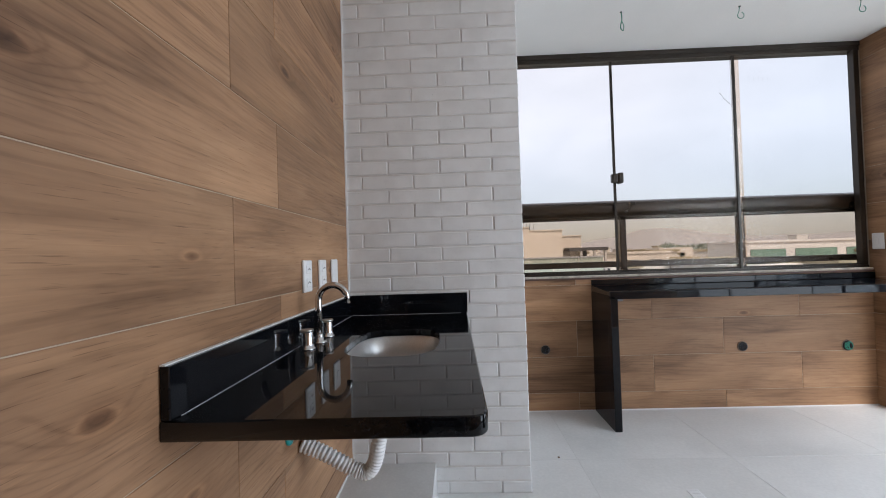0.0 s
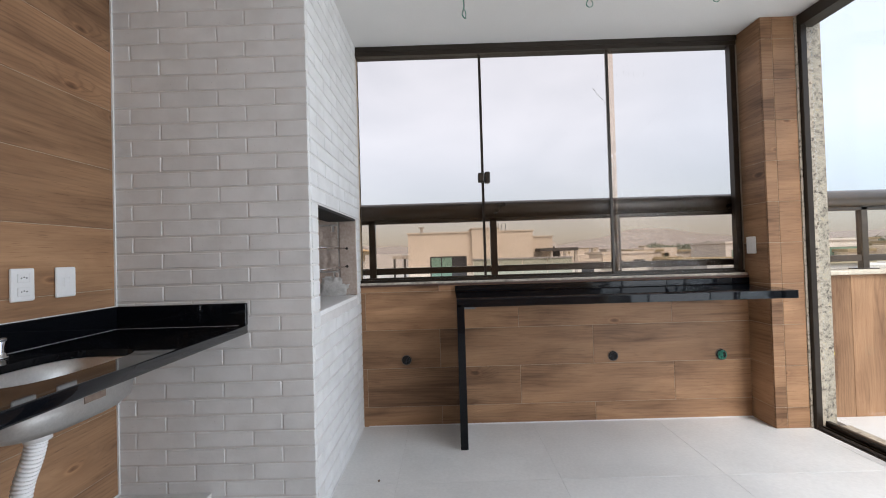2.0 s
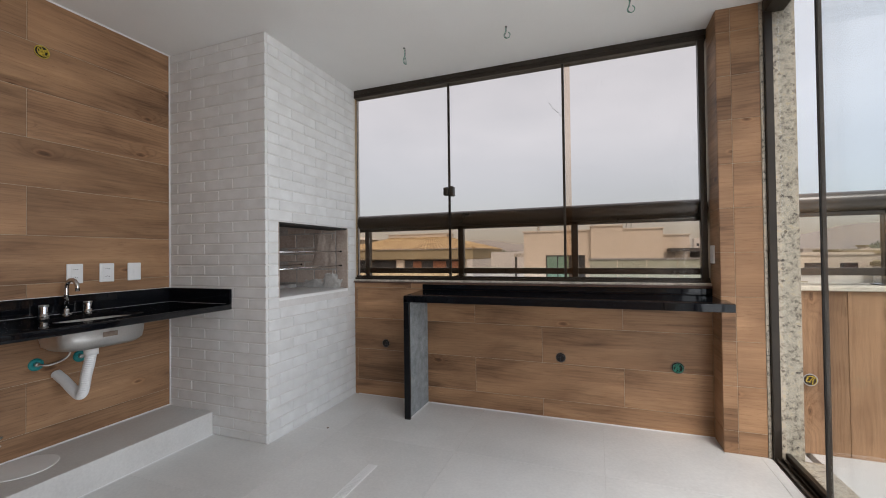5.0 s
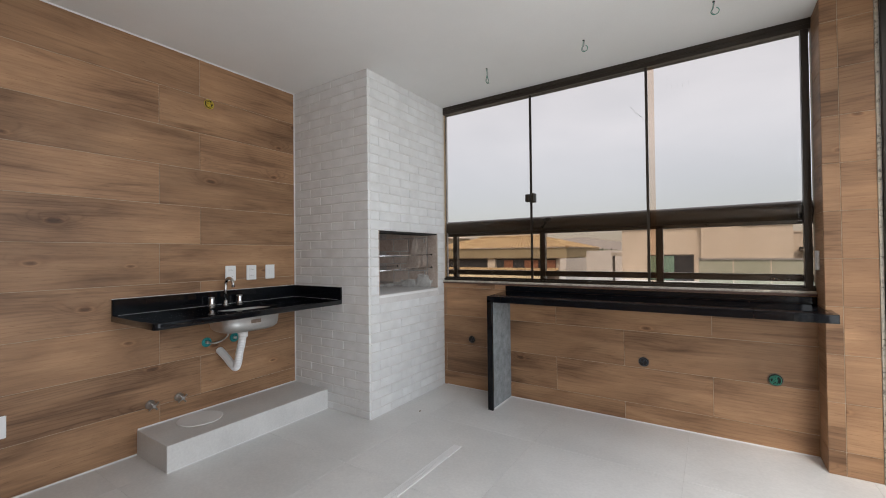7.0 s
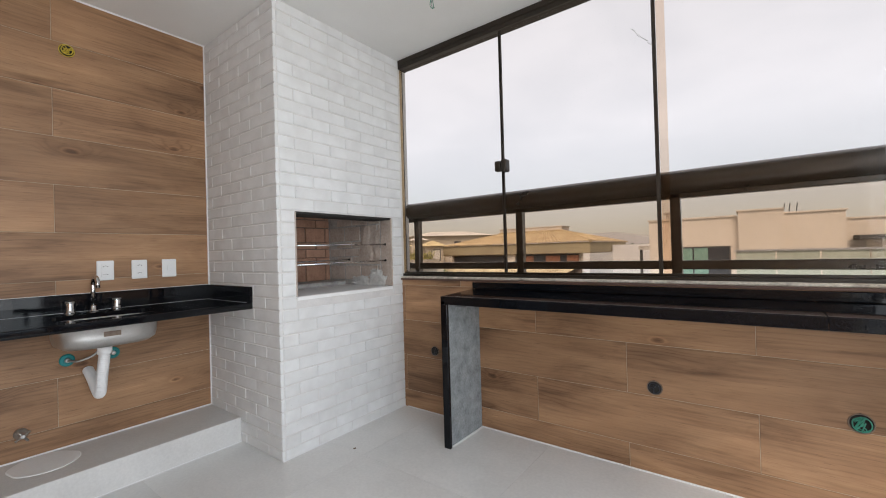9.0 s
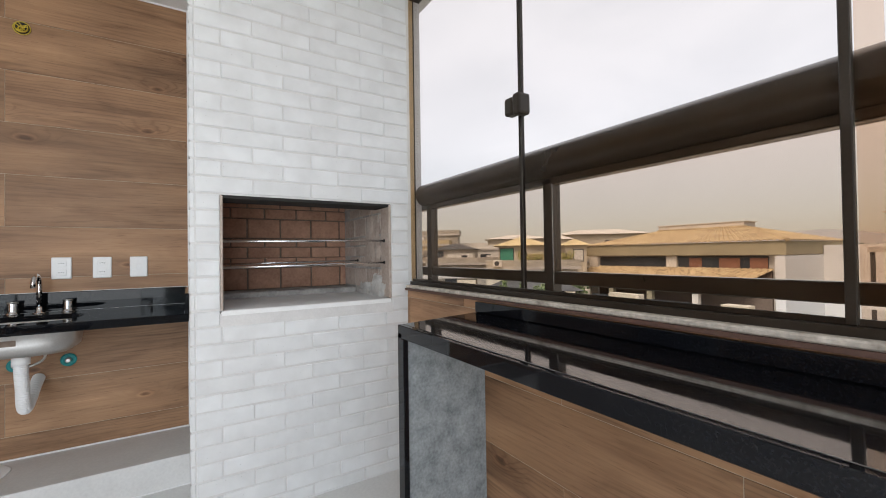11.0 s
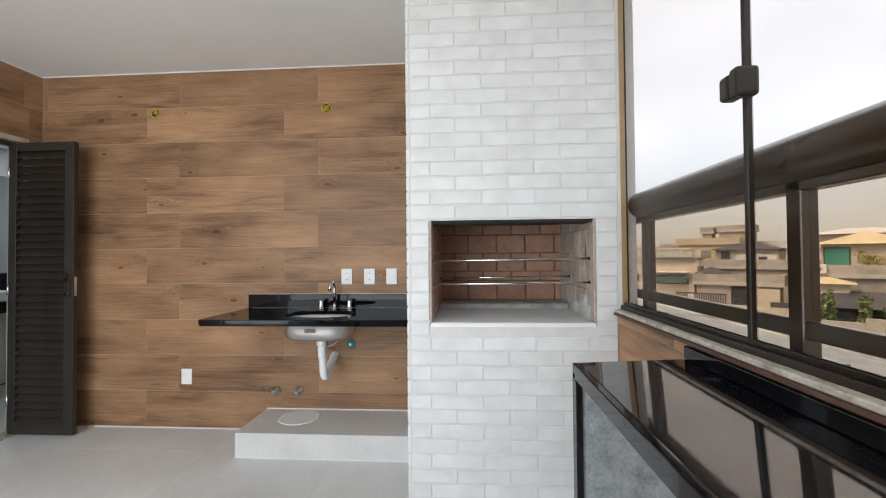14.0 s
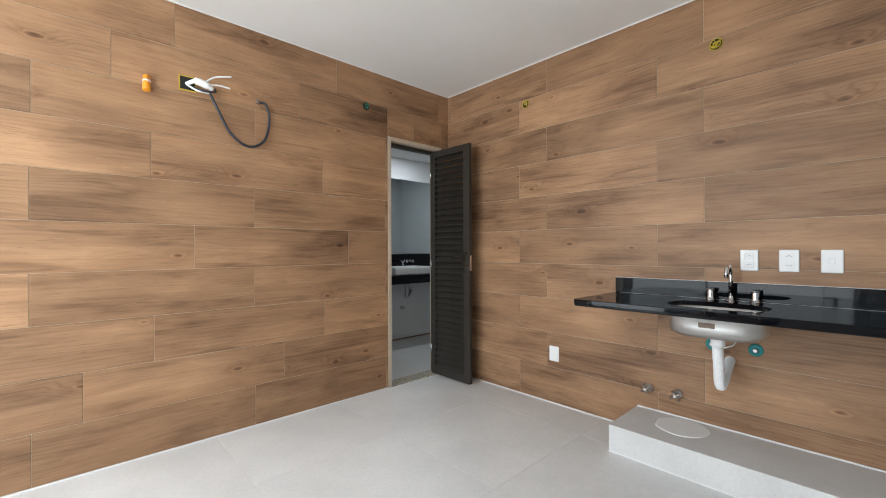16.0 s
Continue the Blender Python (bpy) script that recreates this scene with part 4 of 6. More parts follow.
part("joint_line", boxes((0.0202, 0.0214, CY0 + 0.030, COL_S - 0.022, CT, CT + 0.0012), (0.0225, CX - 0.030, COL_S - 0.0214, COL_S - 0.0202, CT, CT + 0.0012)), GREY_PLASTIC, counter, "pale sealant line")
part("top_bead", boxes((0.001, 0.012, CY0 + 0.002, COL_S - 0.002, 0.9952, 0.9975), (0.021, CX, COL_S - 0.006, COL_S - 0.001, 0.9952, 0.9975)), PAINT, counter, "white bead along the wall")
bowl = bmesh.new()
prof = ((1.06, 0.870), (1.005, 0.868), (0.985, 0.80), (0.95, 0.765), (0.82, 0.745), (0.10, 0.738))
for lift in (0.0,):
    rings = []
    for s, z in prof:
        rings.append([bowl.verts.new((x, y, z)) for x, y in rounded(*SC, SRX * s, SRY * s)])
    for a, b in zip(rings, rings[1:]):
        for k in range(len(a)):
            bowl.faces.new((a[k], a[(k + 1) % len(a)], b[(k + 1) % len(b)], b[k])).smooth = True
    bowl.faces.new(rings[-1])
sink = thing("sink_bowl", bowl, STEEL, "undermounted brushed stainless steel sink bowl", "sink")
solid = sink.modifiers.new("sheet", "SOLIDIFY")
solid.thickness, solid.offset = 0.003, 1.0
part("strainer", turned(((0.040, 0.001), (0.040, 0.004), (0.030, 0.004), (0.026, 0.002)), (0.312, 2.315, 0.738), "z", 24), CHROME, sink)
part("sticker", boxed(SC[0] + SRX * 0.985, SC[0] + SRX * 0.985 + 0.002, 2.27, 2.34, 0.80, 0.825), DARK_BROWN, sink, "torn brown sticker")

# tap with two handles
faucet = holder("kitchen_tap", (0.065, 2.32, CT), "chrome swan-neck tap with two cylinder handles", "tap")
neck = [(0.068, 2.32, CT + 0.02), (0.068, 2.32, CT + 0.12)] + [tuple(p) for p in arc((0.118, 2.32, CT + 0.145), 0.050, 180, 12, 14, (1, 0, 0), (0, 0, 1))] + [(0.1695, 2.32, CT + 0.132)]
under("spout", swept(neck, [0.011] * (len(neck) - 2) + [0.010, 0.010], 14), CHROME, faucet)
under("base", turned(((0.026, 0), (0.026, 0.004), (0.0150, 0.0055), (0.0135, 0.026), (0.012, 0.03)), (0.068, 2.32, CT), "z", 20), CHROME, faucet)
for y in (2.222, 2.428):
    hb = under("tap_handle", turned(((0.027, 0), (0.027, 0.004), (0.0215, 0.0055), (0.0205, 0.020), (0.0200, 0.022), (0.0200, 0.058), (0.019, 0.060)), (0.062, y, CT), "z", 20), CHROME, faucet)
    cap = part("cap", turned(((0.0212, 0.0545), (0.0212, 0.061), (0.0200, 0.0625)), (0.062, y, CT), "z", 20), STEEL, hb)

# waste hose and supply
hose = holder("waste_hose", (0.2, 2.3, 0.6), "white corrugated plastic waste hose under the sink", "hose")
line = curve_through(((0.305, 2.312, 0.70), (0.292, 2.310, 0.640), (0.268, 2.308, 0.570), (0.252, 2.306, 0.500), (0.222, 2.306, 0.462), (0.165, 2.306, 0.480), (0.085, 2.305, 0.525), (0.004, 2.304, 0.560)), 24)
under("corrugated_tube", swept(line, [(0.0190, 0.0252, 0.0262, 0.0252)[k % 4] for k in range(len(line))], 16), WHITE_PLASTIC, hose)
under("collar", turned(((0.032, 0), (0.032, 0.035), (0.027, 0.038), (0.027, 0.05)), (0.305, 2.312, 0.688), "z", 18), WHITE_PLASTIC, hose, "white screw collar")
under("tail_piece", turned(((0.022, 0), (0.022, 0.012)), (0.305, 2.312, 0.728), "z", 16), TEAL, hose)
for y in (2.216, 2.419):
    c = holder("water_point", (0.0, y, 0.632), "teal plastic ring round a wall supply point", "pipe fitting", "supply points")
    under("ring", turned(((0.034, 0.0), (0.034, 0.006), (0.022, 0.010), (0.020, 0.004)), (0.0, y, 0.632), "x", 20), TEAL, c)
    under("nipple", turned(((0.012, 0.0), (0.012, 0.022), (0.008, 0.024)), (0.0, y, 0.632), "x", 12), STEEL, c)
supply = thing("supply_hose", swept(curve_through(((0.022, 2.216, 0.632), (0.05, 2.26, 0.625), (0.06, 2.33, 0.655), (0.065, 2.34, 0.72), (0.068, 2.32, 0.86)), 8), 0.006, 8), STEEL, "braided steel supply hose below the tap", "hose")

# gas or garden valves low on the wall
for y in (1.862, 2.033):
    v = holder("wall_valve", (0.0, y, 0.293), "chrome wall valve with a cross handle", "valve", "wall valves")
    under("flange", turned(((0.029, 0.0), (0.029, 0.004), (0.020, 0.012), (0.011, 0.016), (0.011, 0.045)), (0.0, y, 0.293), "x", 20), STEEL, v)
    cr = under("cross_handle", turned(((0.012, 0.040), (0.012, 0.062), (0.008, 0.066)), (0.0, y, 0.293), "x", 14), STEEL, v)
    for a in (35, 125):
        d = Vector((0, math.cos(radians(a)), math.sin(radians(a)))) * 0.034
        s = part("spoke", swept((Vector((0.055, y, 0.293)) - d, Vector((0.055, y, 0.293)) + d), 0.0055, 8), STEEL, cr)

# plinth under the sink, with the white disc
plinth = structure("floor_plinth", boxed(0.001, 0.415, 1.788, COL_S - 0.001, -0.004, 0.155, bevel=0.0025), PLINTH, "low grey porcelain plinth below the sink", "plinth")
disc = turned(((0.136, 0.0), (0.136, 0.003), (0.130, 0.004)), (0.152, 2.10, 0.155), "z", 48)
for v in disc.verts:
    d = Vector((v.co.x - 0.152, v.co.y - 2.10, 0))
    v.co += d * noise.noise(d * 14.0) * 0.05
thing("floor_disc", disc, PATCH, "round white cover patch on the plinth", "cover")
structure("trim_floor_bead", boxes((0.0, 0.004, 0.45, 1.787, 0.0, 0.006), (0.0, 0.005, 1.792, COL_S, 0.155, 0.162), (DOOR[1] + 0.035, 3.82, 0.0, 0.005, 0.0, 0.007), (COL_E + 0.035, PIL_W, NORTH - 0.005, NORTH, 0.0, 0.006),
          (COL_E, COL_E + 0.004, COL_S, NORTH, 0.0, 0.006), (0.415, 0.420, 1.787, COL_S, -0.001, 0.005), (0.0, 0.006, 0.0, NORTH, CEIL - 0.008, CEIL - 0.0005), (0.0, 3.82, 0.0, 0.006, CEIL - 0.008, CEIL - 0.0005),
          (0.0, 0.007, COL_S - 0.007, COL_S, 0.16, CEIL)), PAINT, "thin white grout bead along the wall edges", "trim")


# ---- sockets, holes, cables ----
def socket_plate(at, m, label, kind):
    """A plate built round the origin, facing -y."""
    s = holder("wall_socket", (0, 0, 0), label, "socket", "wall plates")
    part("plate", boxed(-0.041, 0.041, -0.010, 0.0, -0.058, 0.058, bevel=0.005, segments=2), WHITE_PLASTIC, s)
    slots = {"double": (-0.024, 0.024), "switch": (0.0,), "blank": ()}[kind]
    for z in slots:
        w, h = (0.021, 0.016) if kind == "double" else (0.012, 0.018)
        o = part("socket_face" if kind == "double" else "rocker", boxed(-w, w, -0.0125, -0.0095, z - h, z + h, bevel=0.002), WHITE_PLASTIC, s)
        if kind == "double":
            for dx in (-0.009, 0.0, 0.009):
                part("pin_hole", turned(((0.0022, 0), (0.0022, 0.001)), (dx, -0.0136, z + (0.003 if dx == 0 else 0)), "y", 8), DARK, o)
    s.matrix_basis = m
    return s


WEST = 90
socket_plate(0, pose(0.0, 2.392, 1.121, 0, 0, WEST), "white double socket plate above the sink counter", "double")
socket_plate(0, pose(0.0, 2.560, 1.121, 0, 0, WEST), "white double socket plate above the sink counter", "double")
socket_plate(0, pose(0.0, 2.722, 1.121, 0, 0, WEST), "white switch plate above the sink counter", "switch")
socket_plate(0, pose(0.0, 1.174, 0.384, 0, 0, WEST), "white blank plate low on the plank wall", "blank")
socket_plate(0, pose(PIL_W, 3.945, 1.188, 0, 0, -90), "white switch plate on the pillar", "switch")


def wall_hole(m, radius, ring_mat, label, wires, group):
    """An open round box in a wall, built round the origin, facing -y; wires: material and loops."""
    h = holder("wall_box", (0, 0, 0), label, "wall box", group)
    bm = bmesh.new()
    n = 20
    radii = [radius * (1 + 0.10 * noise.noise(Vector((math.cos(math.tau * k / n) * 2, math.sin(math.tau * k / n) * 2, radius * 90)))) for k in range(n)]
    dark = [bm.verts.new((math.cos(math.tau * k / n) * r, -0.0025, math.sin(math.tau * k / n) * r)) for k, r in enumerate(radii)]
    back = [bm.verts.new((v.co.x, 0.0, v.co.z)) for v in dark]
    bm.faces.new(dark)
    for k in range(n):
        bm.faces.new((dark[k], dark[(k + 1) % n], back[(k + 1) % n], back[k]))
    part("cavity", bm, DARK, h)
    ring = [(math.cos(math.tau * k / 24) * radius * 0.94, -0.003, math.sin(math.tau * k / 24) * radius * 0.94) for k in range(25)]
    part("box_rim", swept(ring, 0.0026, 6), ring_mat, h)
    rnd = random.Random(int(radius * 10000) + wires[1])
    for i in range(wires[1]):
        a = rnd.uniform(0, 360)
        pts = [(rnd.uniform(-1, 1) * radius * 0.5, -0.004, rnd.uniform(-1, 1) * radius * 0.5) for _ in range(2)]
        mid = [(math.cos(radians(a + k * 70)) * radius * 0.72, -0.010 - 0.008 * rnd.random(), math.sin(radians(a + k * 70)) * radius * 0.72) for k in range(3)]
        part("wire", swept(curve_through([pts[0]] + mid + [pts[1]], 6), 0.0022, 6), wires[0], h)
    h.matrix_basis = m
    return h


wall_hole(pose(1.192, NORTH, 0.456), 0.036, DARK_BROWN, "open round wall box with loose dark cable", (CABLE_DARK, 2), "low wall boxes")
wall_hole(pose(2.630, NORTH, 0.446), 0.037, DARK_BROWN, "open round wall box in the plank wall", (CABLE_DARK, 2), "low wall boxes")
wall_hole(pose(3.380, NORTH, 0.435), 0.041, DARK_BROWN, "open round wall box full of green cable", (CABLE_GREEN, 6), "low wall boxes")
wall_hole(pose(0.0, 2.240, 2.367, 0, 0, WEST), 0.035, YELLOW, "yellow conduit end high in the plank wall", (YELLOW, 6), "high wall boxes")
wall_hole(pose(0.0, 0.915, 2.369, 0, 0, WEST), 0.033, YELLOW, "yellow conduit end with loose wires in the wall", (YELLOW, 4), "high wall boxes")
wall_hole(pose(0.935, 0.0, 2.370, 0, 0, 180), 0.030, DARK, "open wall box with green wire above the doorway", (CABLE_GREEN, 3), "high wall boxes")
wall_hole(pose(4.055, 3.925, 0.442), 0.036, GREY_PLASTIC, "open round wall box in the terrace parapet", (YELLOW, 3), "low wall boxes")

# square box with wires for an air conditioner
acbox = holder("connection_box", (2.205, 0.0, 2.205), "square wall box with taped wires and white connectors", "wall box")
under("cavity", boxed(2.165, 2.245, 0.0, 0.003, 2.165, 2.245), DARK, acbox)
for x0, x1, za, zb in ((2.160, 2.166, 2.160, 2.250), (2.244, 2.250, 2.160, 2.250), (2.166, 2.244, 2.160, 2.166), (2.166, 2.244, 2.244, 2.250)):
    under("box_edge", boxed(x0, x1, 0.0, 0.006, za, zb), YELLOW, acbox)
under("wire_bundle", swept(curve_through(((2.21, 0.005, 2.20), (2.17, 0.05, 2.215), (2.11, 0.07, 2.195), (2.085, 0.06, 2.185)), 6), [0.012] * 6 + [0.022] * 7 + [0.016] * 6, 10), WHITE_PLASTIC, acbox, "white-taped wire bundle")
for p in (((2.12, 0.06, 2.20), (2.05, 0.07, 2.215), (1.985, 0.07, 2.212)), ((2.12, 0.06, 2.22), (2.07, 0.07, 2.26), (1.98, 0.08, 2.285)), ((2.20, 0.01, 2.19), (2.16, 0.06, 2.155), (2.09, 0.05, 2.16))):
    under("connector_wire", swept(curve_through(p, 6), 0.0055, 8), WHITE_PLASTIC, acbox)
under("blue_wire", swept(curve_through(((2.19, 0.01, 2.19), (2.14, 0.07, 2.16), (2.07, 0.06, 2.17), (2.06, 0.03, 2.20)), 6), 0.006, 8), CABLE_DARK, acbox)
thing("loose_cable", swept(curve_through(((2.10, 0.05, 2.17), (2.05, 0.04, 2.08), (1.97, 0.03, 1.94), (1.86, 0.025, 1.875), (1.76, 0.025, 1.93), (1.725, 0.025, 2.07), (1.745, 0.025, 2.175), (1.79, 0.012, 2.19)), 8), 0.0085, 10), CABLE_DARK,
      "dark flexible cable hanging in a loop", "cable")
thing("cable_end_cap", turned(((0.014, -0.012), (0.014, 0.012)), (1.795, 0.012, 2.192), "x", 10), DARK_BROWN, "dark cable end at the wall", "cable end")
plug = thing("wall_plug", swept(((2.409, 0.012, 2.190), (2.409, 0.014, 2.186), (2.410, 0.022, 2.150), (2.412, 0.034, 2.104), (2.412, 0.035, 2.100)), [0.014, 0.019, 0.019, 0.021, 0.016], 14), ORANGE, "orange plastic pipe plug sticking out of the wall", "plug")
part("collar", swept(((2.4100, 0.0205, 2.158), (2.4103, 0.0225, 2.150)), 0.0215, 14), WHITE_PLASTIC, plug)


# wires hanging from the ceiling
def ceiling_wire(x, y, loop):
    w = holder("ceiling_wire", (x, y, CEIL), "loose green-grey wires hanging from the ceiling", "wire", "ceiling wires")
    under("outlet", turned(((0.007, 0.0), (0.007, -0.003)), (x, y, CEIL - 0.0005), "z", 10), DARK, w)
    if loop:
        pts = [(x, y, CEIL), (x - 0.004, y, CEIL - 0.03)] + [tuple(p) for p in arc((x + 0.006, y, CEIL - 0.058), 0.020, 130, 430, 12, (1, 0, 0), (0, 0, 1))]
    else:
        pts = curve_through(((x, y, CEIL), (x + 0.003, y, CEIL - 0.05), (x - 0.008, y, CEIL - 0.095), (x + 0.010, y + 0.004, CEIL - 0.118), (x + 0.014, y, CEIL - 0.09), (x + 0.004, y, CEIL - 0.06)), 5)
    under("wire", swept(pts, 0.0022, 6), CABLE_GREEN, w)
    under("second_wire", swept([Vector(p) + Vector((0.005, 0.006, 0.004)) for p in pts[: len(pts) * 2 // 3]], 0.0018, 6), CABLE_GREY, w)


ceiling_wire(1.632, 3.50, False)
ceiling_wire(2.362, 3.50, True)
ceiling_wire(3.090, 3.49, True)

# drain grate and a chip on the floor
grate = holder("floor_drain", (1.66, 2.62, 0.0), "white linear floor drain grate", "drain")
under("frame", boxes((1.632, 1.639, 2.26, 2.972, -0.004, 0.003), (1.681, 1.688, 2.26, 2.972, -0.004, 0.003), (1.639, 1.681, 2.26, 2.268, -0.004, 0.003), (1.639, 1.681, 2.964, 2.972, -0.004, 0.003)), WHITE_PLASTIC, grate)
under("trough", boxed(1.639, 1.681, 2.268, 2.964, -0.007, -0.0045), GREY_PLASTIC, grate)
bar_mesh = mesh_of("grate_bar", boxed(-0.021, 0.021, -0.0044, 0.0044, -0.004, 0.003), WHITE_PLASTIC)
for i in range(56):
    b = new("grate_bar", bar_mesh)
    b.parent = grate
    b.matrix_parent_inverse = grate.matrix_world.inverted()
    b.matrix_basis = pose(1.66, 2.275 + i * 0.0124, 0.0)
chip = bmesh.new()
bmesh.ops.create_icosphere(chip, subdivisions=1, radius=0.008)
for v in chip.verts:
    v.co = Vector((1.10 + v.co.x, 3.31 + v.co.y * 1.3, max(v.co.z * 0.5, -0.002) + 0.002))
thing("floor_chip", chip, DARK_BROWN, "small dark chip of debris on the floor", "debris")

# ---- the town outside ----
structure("ground", boxed(-3000, 3000, -3000, 3000, -9.4, -9.0), GROUND, "distant ground between the houses", "ground")


def window_on(parent, x0, x1, y, z0, z1, mat, label="", frame_mat=None):
    w = under("window", boxed(x0, x1, y - 0.03, y + 0.05, z0, z1), frame_mat or DARKROOF, parent)
    g = part("pane", boxed(x0 + 0.05, x1 - 0.05, y - 0.045, y - 0.031, z0 + 0.05, z1 - 0.05), mat, w, label)
    return w


def tiled_slope(bm, a, b, c, d, pitch=0.24, rise=0.05, steps=9):
    """A roof slope of half-round tile courses: a-b the eave, d-c the ridge above it."""
    a, b, c, d = map(Vector, (a, b, c, d))
    n = max(int((b - a).length / pitch), 2) * 4
    up = (b - a).cross(d - a).normalized()
    if up.z < 0:
        up.negate()
    grid = []
    for j in range(steps + 1):
        for lip in (0, 1):
            if j == steps and lip:
                continue
            v = j / steps
            row = []
            for i in range(n + 1):
                u = i / n
                p = a.lerp(b, u).lerp(d.lerp(c, u), v)
                h = rise * abs(math.sin(math.pi * i / 4)) - (0.03 if lip else 0.0) + 0.03
                row.append(bm.verts.new(p + up * h))
            grid.append(row)
    for r0, r1 in zip(grid, grid[1:]):
        for i in range(n):
            bm.faces.new((r0[i], r0[i + 1], r1[i + 1], r1[i]))
    return bm


# house with the two-tier clay roof
hx0, hx1, hy = -14.6, -4.15, 25.0
house = holder("tiled_house", ((hx0 + hx1) / 2, hy, -9.0), "ochre house with weathered clay-tile roofs", "house")
under("wall", boxes((hx0 + 0.5, hx1 - 0.4, hy + 0.25, hy + 8, -9, 0.95), (hx0 + 0.2, hx0 + 0.8, hy - 0.05, hy + 0.3, -9, 0.95), (-9.5, -8.95, hy + 0.1, hy + 0.3, -0.2, 0.95)), CREAM, house)
under("fascia", boxed(hx0, hx1, hy - 0.1, hy + 8.2, 0.92, 1.56, bevel=0.02), OCHRE, house, "ochre roof fascia")
under("side_wall", boxed(hx1 - 0.35, hx1 + 0.02, hy - 0.3, hy + 8, -9, 0.90), WHITEWALL, house)
under("side_wing", boxed(hx1 + 0.02, hx1 + 2.6, hy + 4.4, hy + 9, -9, 1.36), WHITEWALL, house, "white side wing")
for x0, x1 in ((hx0 + 0.85, -9.55), (-8.9, hx1 - 0.75)):
    w = window_on(house, x0, x1, hy + 0.2, -0.15, 0.88, WINDOW_DARK)
for x0, x1 in ((-8.3, -7.7), (-6.9, -6.0), (-5.6, -4.9)):
    under("curtain", boxed(x0, x1, hy + 0.130, hy + 0.150, -0.08, 0.80), CURTAIN, house, "brick-red curtain")
bm = bmesh.new()
tiled_slope(bm, (hx0, hy - 0.2, 1.56), (hx1 + 0.1, hy - 0.2, 1.56), (hx1 - 3.1, hy + 4.0, 2.42), (hx0 + 2.4, hy + 4.0, 2.42), steps=12)
tiled_slope(bm, (hx1 + 0.1, hy - 0.2, 1.56), (hx1 + 0.1, hy + 8.2, 1.56), (hx1 - 3.1, hy + 4.6, 2.42), (hx1 - 3.1, hy + 4.0, 2.42), steps=12)
under("roof", bm, ROOF, house, "weathered clay-tile hip roof")
under("ridge_cap", swept(((hx0 + 2.4, hy + 4.0, 2.46), (hx1 - 3.1, hy + 4.0, 2.46), (hx1 - 1.5, hy + 1.9, 2.02), (hx1 + 0.1, hy - 0.2, 1.60)), 0.08, 8), ROOF, house)
under("roof_parapet", boxes((hx0 + 2.4, hx1 - 3.2, hy + 4.1, hy + 5.5, 2.2, 2.76), (hx0 + 2.3, hx1 - 3.1, hy + 4.05, hy + 5.55, 2.76, 2.80)), BEIGE, house)
bm = tiled_slope(bmesh.new(), (hx0 - 0.3, hy - 1.6, -0.56), (-5.71, hy - 1.6, -0.56), (hx1 - 0.5, hy + 0.12, 0.26), (hx0 + 0.3, hy + 0.12, 0.26), steps=12)
under("lower_roof", bm, ROOF, house, "lower clay-tile porch roof")
under("eave_board", boxed(hx0 + 0.15, -5.81, hy - 1.57, hy - 1.50, -0.72, -0.54), DARKROOF, house, "dark eave board")
# the shade under the porch roof is put into this wall's dark colour
under("porch_wall", boxed(hx0 + 0.5, hx1 - 0.6, hy + 0.10, hy + 0.24, -9, 0.2), DARK_BROWN, house, "porch wall coloured dark brown for the shade under the roof")
for x in (-13.6, -11.9, -9.6, -7.3):
    under("porch_post", boxed(x - 0.14, x + 0.14, hy - 1.4, hy - 1.12, -9, -0.58), OCHRE if x < -9 else CREAM, house)
under("porch_rail", boxed(hx0, hx1, hy - 1.5, hy - 1.42, -4.0, -3.1), GREYWALL, house)
pergola = holder("pergola", (-0.9, 26, -9), "dark timber pergola on a roof terrace", "pergola")
under("beam", boxed(-1.6, 0.2, 24.6, 27.0, 1.02, 1.22), GREYWALL, pergola)
for x in (-1.5, -0.9, -0.3, 0.1):
    under("post", boxed(x - 0.06, x + 0.06, 24.7, 24.82, -9, 1.02), DARKROOF, pergola)

# white terrace below, with a red pipe rail
deck = holder("lower_terrace", (-9.0, 20.4, -9.0), "white rendered lower roof terrace with a red pipe rail", "building")
under("wall", boxed(-15.5, -1.2, 19.9, 22.6, -9.0, -2.15), OLD_WHITE, deck)
under("kerb", boxed(-15.5, -1.2, 19.8, 19.9, -9.0, -2.02, bevel=0.02), OLD_GREY, deck)
for z in (-1.35, -1.70):
    under("pipe_rail", swept(((-15.4, 19.85, z), (-8.0, 19.85, z - 0.02), (-1.3, 19.85, z)), 0.03, 8), CURTAIN, deck, "red painted pipe rail")
for x in (-15.2, -12.8, -10.4, -8.0, -5.6, -3.2, -1.5):
    under("rail_post", boxed(x - 0.03, x + 0.03, 19.82, 19.88, -2.02, -1.34), CURTAIN, deck)
under("partition", boxes((-13.2, -12.4, 21.6, 22.4, -2.15, -0.95), (-10.9, -9.2, 22.0, 22.5, -2.15, -1.0), (-5.4, -4.4, 21.8, 22.4, -2.15, -1.1)), OLD_CREAM, deck)
under("dark_opening", boxes((-12.2, -11.1, 22.3, 22.5, -2.15, -1.15), (-9.0, -7.0, 22.3, 22.5, -2.15, -1.2)), WINDOW_DARK, deck)
cover = boxed(-8.1, -6.5, 20.5, 21.6, -2.14, -1.62, bevel=0.2, segments=3)
for v in cover.verts:
    v.co.z += 0.08 * noise.noise(v.co * 2.0)
thing("white_cover", cover, WHITEWALL, "white rounded cover on the lower terrace", "cover")

